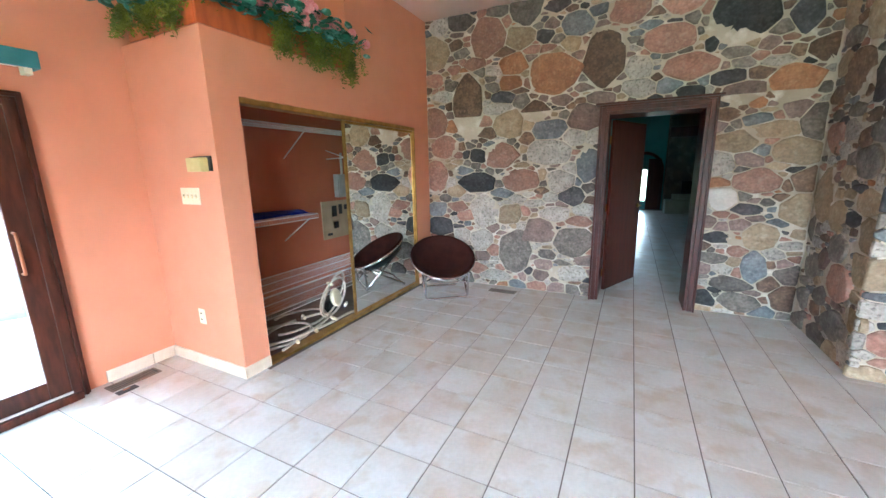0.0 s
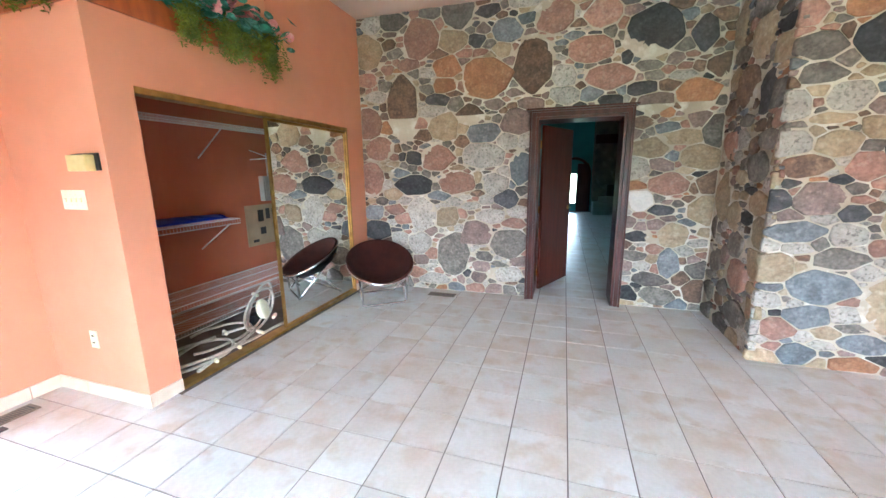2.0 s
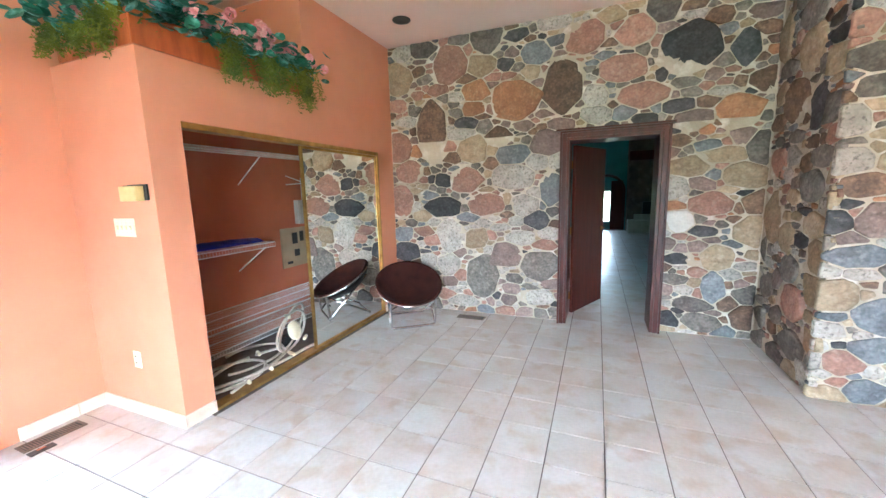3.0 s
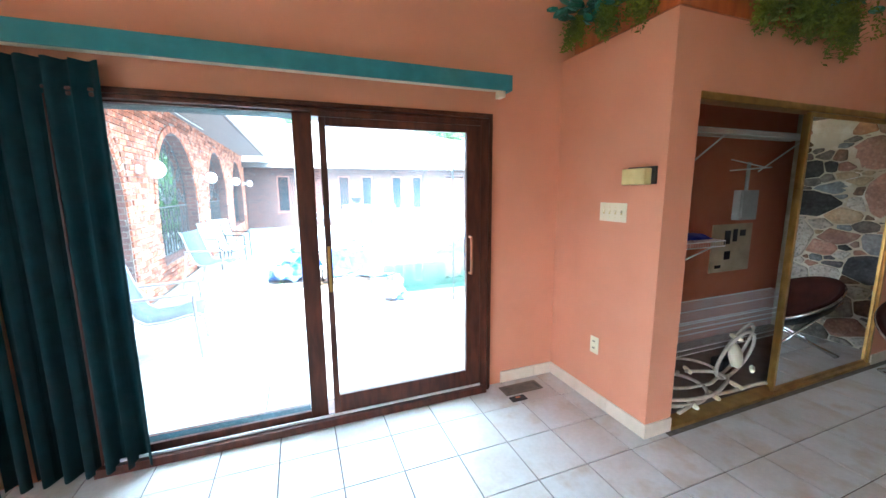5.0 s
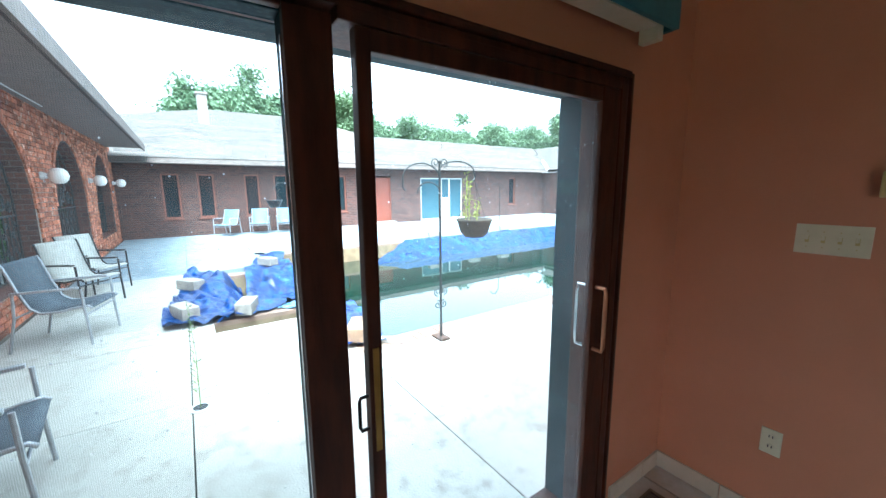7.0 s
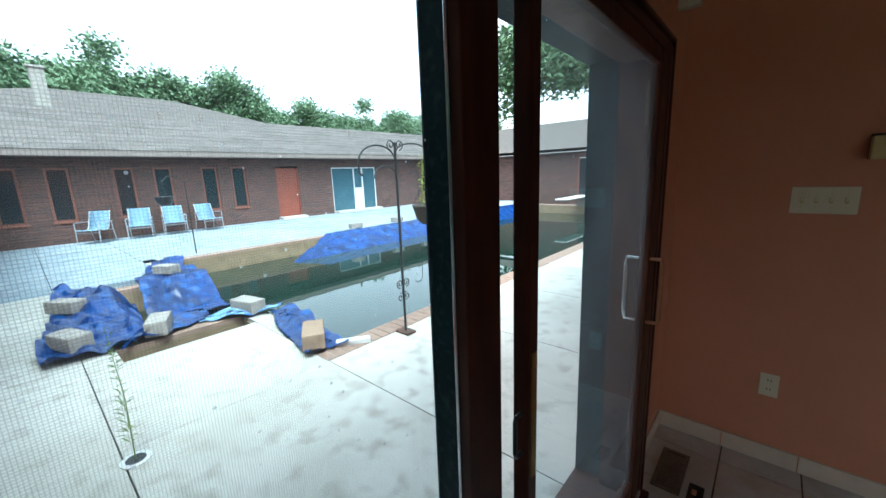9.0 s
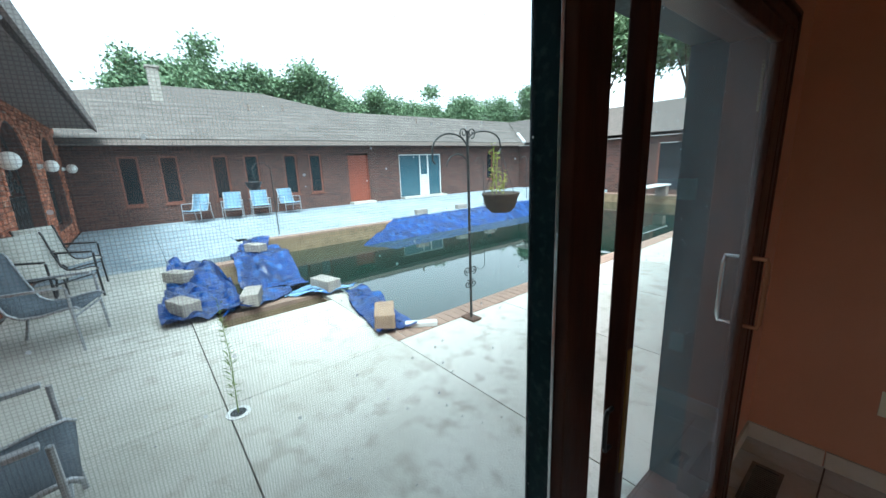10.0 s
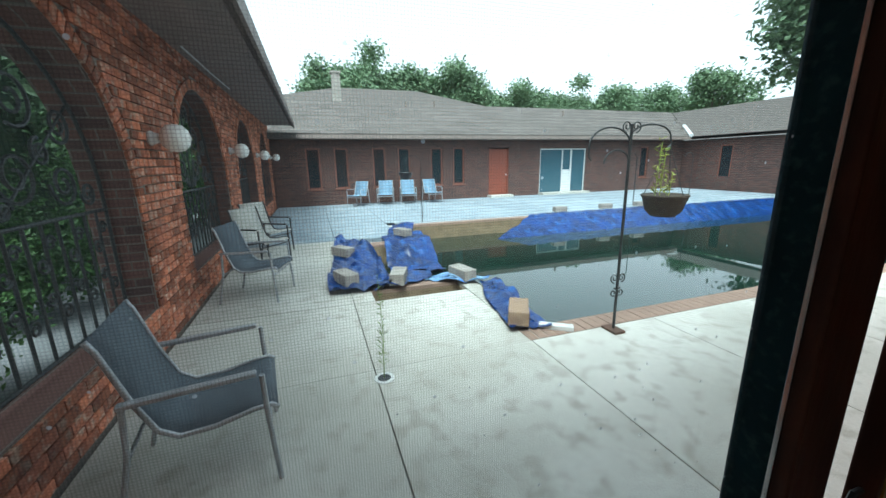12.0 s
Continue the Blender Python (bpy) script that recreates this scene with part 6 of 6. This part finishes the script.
        for A, B in zip(rings, rings[1:]):
            for k in range(n):
                bm.faces.new((A[k], A[(k + 1) % n], B[(k + 1) % n], B[k]))
        for k in range(n):
            bm.faces.new((rings[-1][k], rings[-1][(k + 1) % n], mid))
        piece("stone", shared("stone", bm, STONES[kind], True), wall, to_world(mu, mz))
    return len(seeds)


def facing_south(y):
    return lambda u, z: Matrix(((1, 0, 0, u), (0, 0, -1, y), (0, 1, 0, z), (0, 0, 0, 1)))


def facing_west(x):
    return lambda u, z: Matrix(((0, 0, -1, x), (-1, 0, 0, u), (0, 1, 0, z), (0, 0, 0, 1)))


NORTH_MARKS = [
    (-1.85, 1.31, 0.256, 0.135, "charcoal"),
    (-1.97, 2.22, 0.215, 0.474, "brown"),
    (-0.97, 2.47, 0.300, 0.234, "orange"),
    (-0.99, 1.64, 0.279, 0.156, "pale"),
    (-1.54, 1.63, 0.227, 0.161, "pink"),
    (0.65, 2.74, 0.281, 0.244, "charcoal"),
    (1.10, 2.69, 0.109, 0.175, "charcoal"),
    (1.08, 2.14, 0.186, 0.158, "orange"),
    (0.30, 2.38, 0.258, 0.135, "pink"),
    (0.10, 2.65, 0.247, 0.147, "pink"),
    (0.66, 1.14, 0.138, 0.118, "white"),
    (0.99, 0.50, 0.109, 0.169, "blue"),
    (-1.33, 2.88, 0.178, 0.130, "tan"),
    (-1.41, 2.62, 0.171, 0.124, "orange"),
    (-0.56, 1.50, 0.107, 0.235, "blue"),
    (-1.05, 0.74, 0.195, 0.169, "mauve"),
    (-0.70, 1.15, 0.136, 0.109, "charcoal"),
    (-2.41, 1.38, 0.179, 0.250, "pink"),
    (-1.30, 1.34, 0.248, 0.150, "pink"),
]
PIER_MARKS = [
    (1.81, 2.25, 0.203, 0.164, "charcoal"),
    (2.04, 1.56, 0.167, 0.203, "grey"),
    (1.68, 0.62, 0.216, 0.133, "blue"),
    (1.81, 1.46, 0.105, 0.115, "pink"),
    (1.60, 1.24, 0.168, 0.116, "mauve"),
    (1.64, 2.45, 0.115, 0.085, "orange"),
    (1.35, 2.43, 0.114, 0.089, "pink"),
    (1.62, 0.10, 0.126, 0.086, "blue"),
    (1.47, 0.28, 0.110, 0.102, "pink"),
    (1.33, 1.87, 0.144, 0.105, "pale"),
    (1.65, 1.91, 0.127, 0.110, "pale"),
]
lay_stones(stone_north, FACE_X, 1.33, 0.0, CEIL_Z, facing_south(STONE_Y + 0.02), 11, [(DX0 - 0.085, DX1 + 0.085, 0, DTOP + 0.10)], NORTH_MARKS)
lay_stones(stone_pier, 1.30, 3.4, 0.0, CEIL_Z, facing_south(0.06), 12, (), PIER_MARKS)
lay_stones(stone_pier, 0.05, STONE_Y + 0.0, 0.0, CEIL_Z, facing_west(1.34), 13)

# bricks of the arcade
BL, BH, BT = 0.20, 0.063, 0.022
brick_me = shared("brick", box(-BL / 2 + 0.004, BL / 2 - 0.004, -0.01, BT, -BH / 2, BH / 2, bevel=0.004), BRICK)
half_me = shared("brick", box(-BL / 4 + 0.004, BL / 4 - 0.004, -0.01, BT, -BH / 2, BH / 2, bevel=0.004), BRICK)
vous_me = shared("brick", box(-0.032, 0.032, -0.01, BT + 0.006, 0.0, 0.115, bevel=0.004), BRICK)
rest = bmesh.new()
rnd = random.Random(8)


def open_arch(x, z, grow=0.0):
    for a, b in zip(PIERS, PIERS[1:]):
        cx = (a + b) / 2
        if abs(x - cx) < ARC_R + grow:
            if SILL + 0.02 < z < SPRING:
                return True
            if z >= SPRING and (x - cx) ** 2 + (z - SPRING) ** 2 < (ARC_R + grow) ** 2:
                return True
    return False


row, z = 0, PATIO + 0.04
while z < SOFFIT - 0.02:
    x = PIERS[0] - (BL / 2 if row % 2 else 0)
    while x > PIERS[-1]:
        c = x - BL / 2
        ring = 0.13 if z > SPRING - 0.02 else 0.0
        ends = [open_arch(c - BL * 0.46, z, ring), open_arch(c + BL * 0.46, z, ring)]
        m = pose(c, ARC_Y, z, 0, 0, 0) @ pose(0, rnd.uniform(-0.003, 0.002), 0, rnd.uniform(-0.6, 0.6), rnd.uniform(-0.5, 0.5), rnd.uniform(-0.6, 0.6))
        me = brick_me
        if ends[0] and ends[1]:
            me = None
        elif ends[0]:
            me, m = half_me, pose(BL / 4, 0, 0) @ m
            me = None if open_arch(c + BL * 0.04, z, ring) else me
        elif ends[1]:
            me, m = half_me, pose(-BL / 4, 0, 0) @ m
            me = None if open_arch(c - BL * 0.04, z, ring) else me
        if me:
            if -8.3 < c < -6.3:
                piece("brick", me, arcade, m)
            else:
                one = bmesh.new()
                one.from_mesh(me)
                bmesh.ops.transform(one, matrix=m, verts=one.verts)
                merge(rest, one)
        x -= BL
    z += 0.075
    row += 1
for a, b in zip(PIERS, PIERS[1:]):
    cx = (a + b) / 2
    n = int(math.pi * ARC_R / 0.072)
    for k in range(n):
        t = 180 * (k + 0.5) / n
        m = pose(cx + (ARC_R + 0.004) * math.cos(radians(t)), ARC_Y, SPRING + (ARC_R + 0.004) * math.sin(radians(t)), 0, 90 - t, 0)
        if -8.3 < cx - 1.2 < -5.5 and cx > -6:
            piece("brick", vous_me, arcade, m)
        else:
            one = bmesh.new()
            one.from_mesh(vous_me)
            bmesh.ops.transform(one, matrix=m, verts=one.verts)
            merge(rest, one)
me = bpy.data.meshes.new("brick_rest")
rest.to_mesh(me)
rest.free()
me.materials.append(BRICK)
ob = tagged(new("far_bricks", me), kind="stuff")
ob.parent = arcade

# concrete slabs
slab_y = [-5.5, -3.85, -2.44, -1.03, 0.38, 1.79, 3.2, 6.0, 9.0, 12.9, 14.55]
for a, b in zip(slab_y, slab_y[1:]):
    for x0, x1 in ((-4.75 - 1.05, -3.66), (PX1 + 0.26, -5.8)):
        if x0 > x1:
            x0, x1 = x1, x0
        bm = box(x0 + 0.004, x1 - 0.004, a + 0.004, b - 0.004, -0.3, PATIO, bevel=0.004)
        part("concrete_slab", bm, CONCRETE, patio)
for x0, x1 in ((-7.3, -5.8), (-9.2, -7.3), (-11.1, -9.2), (-13.0, -11.1), (-14.9, -13.0), (-16.8, -14.9), (-18.4, -16.8)):
    for y0, y1 in ((-5.5, -3.85), (-3.85, -2.44)):
        if y1 > AY - 0.26 and x1 > AX0 - 0.26 and x0 < AX1 + 0.26:
            y1 = AY - 0.25
        part("concrete_slab", box(x0 + 0.004, x1 - 0.004, y0 + 0.004, y1 - 0.004, -0.3, PATIO, bevel=0.004), CONCRETE if x0 > -11.5 else DECKSHADED, patio)
for x0, x1 in ((-7.64, PX1 + 0.25), (PX0 - 0.65, AX0 - 0.26)):
    part("concrete_slab", box(x0 + 0.004, x1 - 0.004, -2.436, PY0 - 0.004, -0.3, PATIO, bevel=0.004), CONCRETE, patio)
for x0, x1 in ((-15.5, -12.61), (-18.4, -15.5)):
    for a, b in zip(slab_y[2:], slab_y[3:]):
        part("concrete_slab", box(x0 + 0.004, x1 - 0.004, a + 0.004, b - 0.004, -0.3, PATIO, bevel=0.004), DECKSHADED, patio)
# coping bricks along the pool edge
cop_me = shared("coping_brick", box(-0.122, 0.122, -0.048, 0.048, -0.06, 0.0, bevel=0.006), COPING)
y = PY0 - 0.2
k = 0
while y < 4.2:
    piece("coping_brick", cop_me, patio, pose(PX1 + 0.125, y, PATIO + 0.004 + rnd.uniform(-0.002, 0.002), 0, 0, rnd.uniform(-1, 1)))
    y += 0.101
for x0, x1, y0, y1 in ((PX1, PX1 + 0.25, 4.25, PY1), (PX0 - 0.26, PX0, PY0, PY1), (PX0, PX1, PY1, PY1 + 0.25), (AX1, AX1 + 0.25, AY, PY0), (AX0 - 0.25, AX0, AY, PY0), (AX0 - 0.25, AX1 + 0.25, AY - 0.25, AY)):
    part("coping_run", box(x0, x1, y0, y1, PATIO - 0.06, PATIO + 0.004, bevel=0.006), COPING, patio)
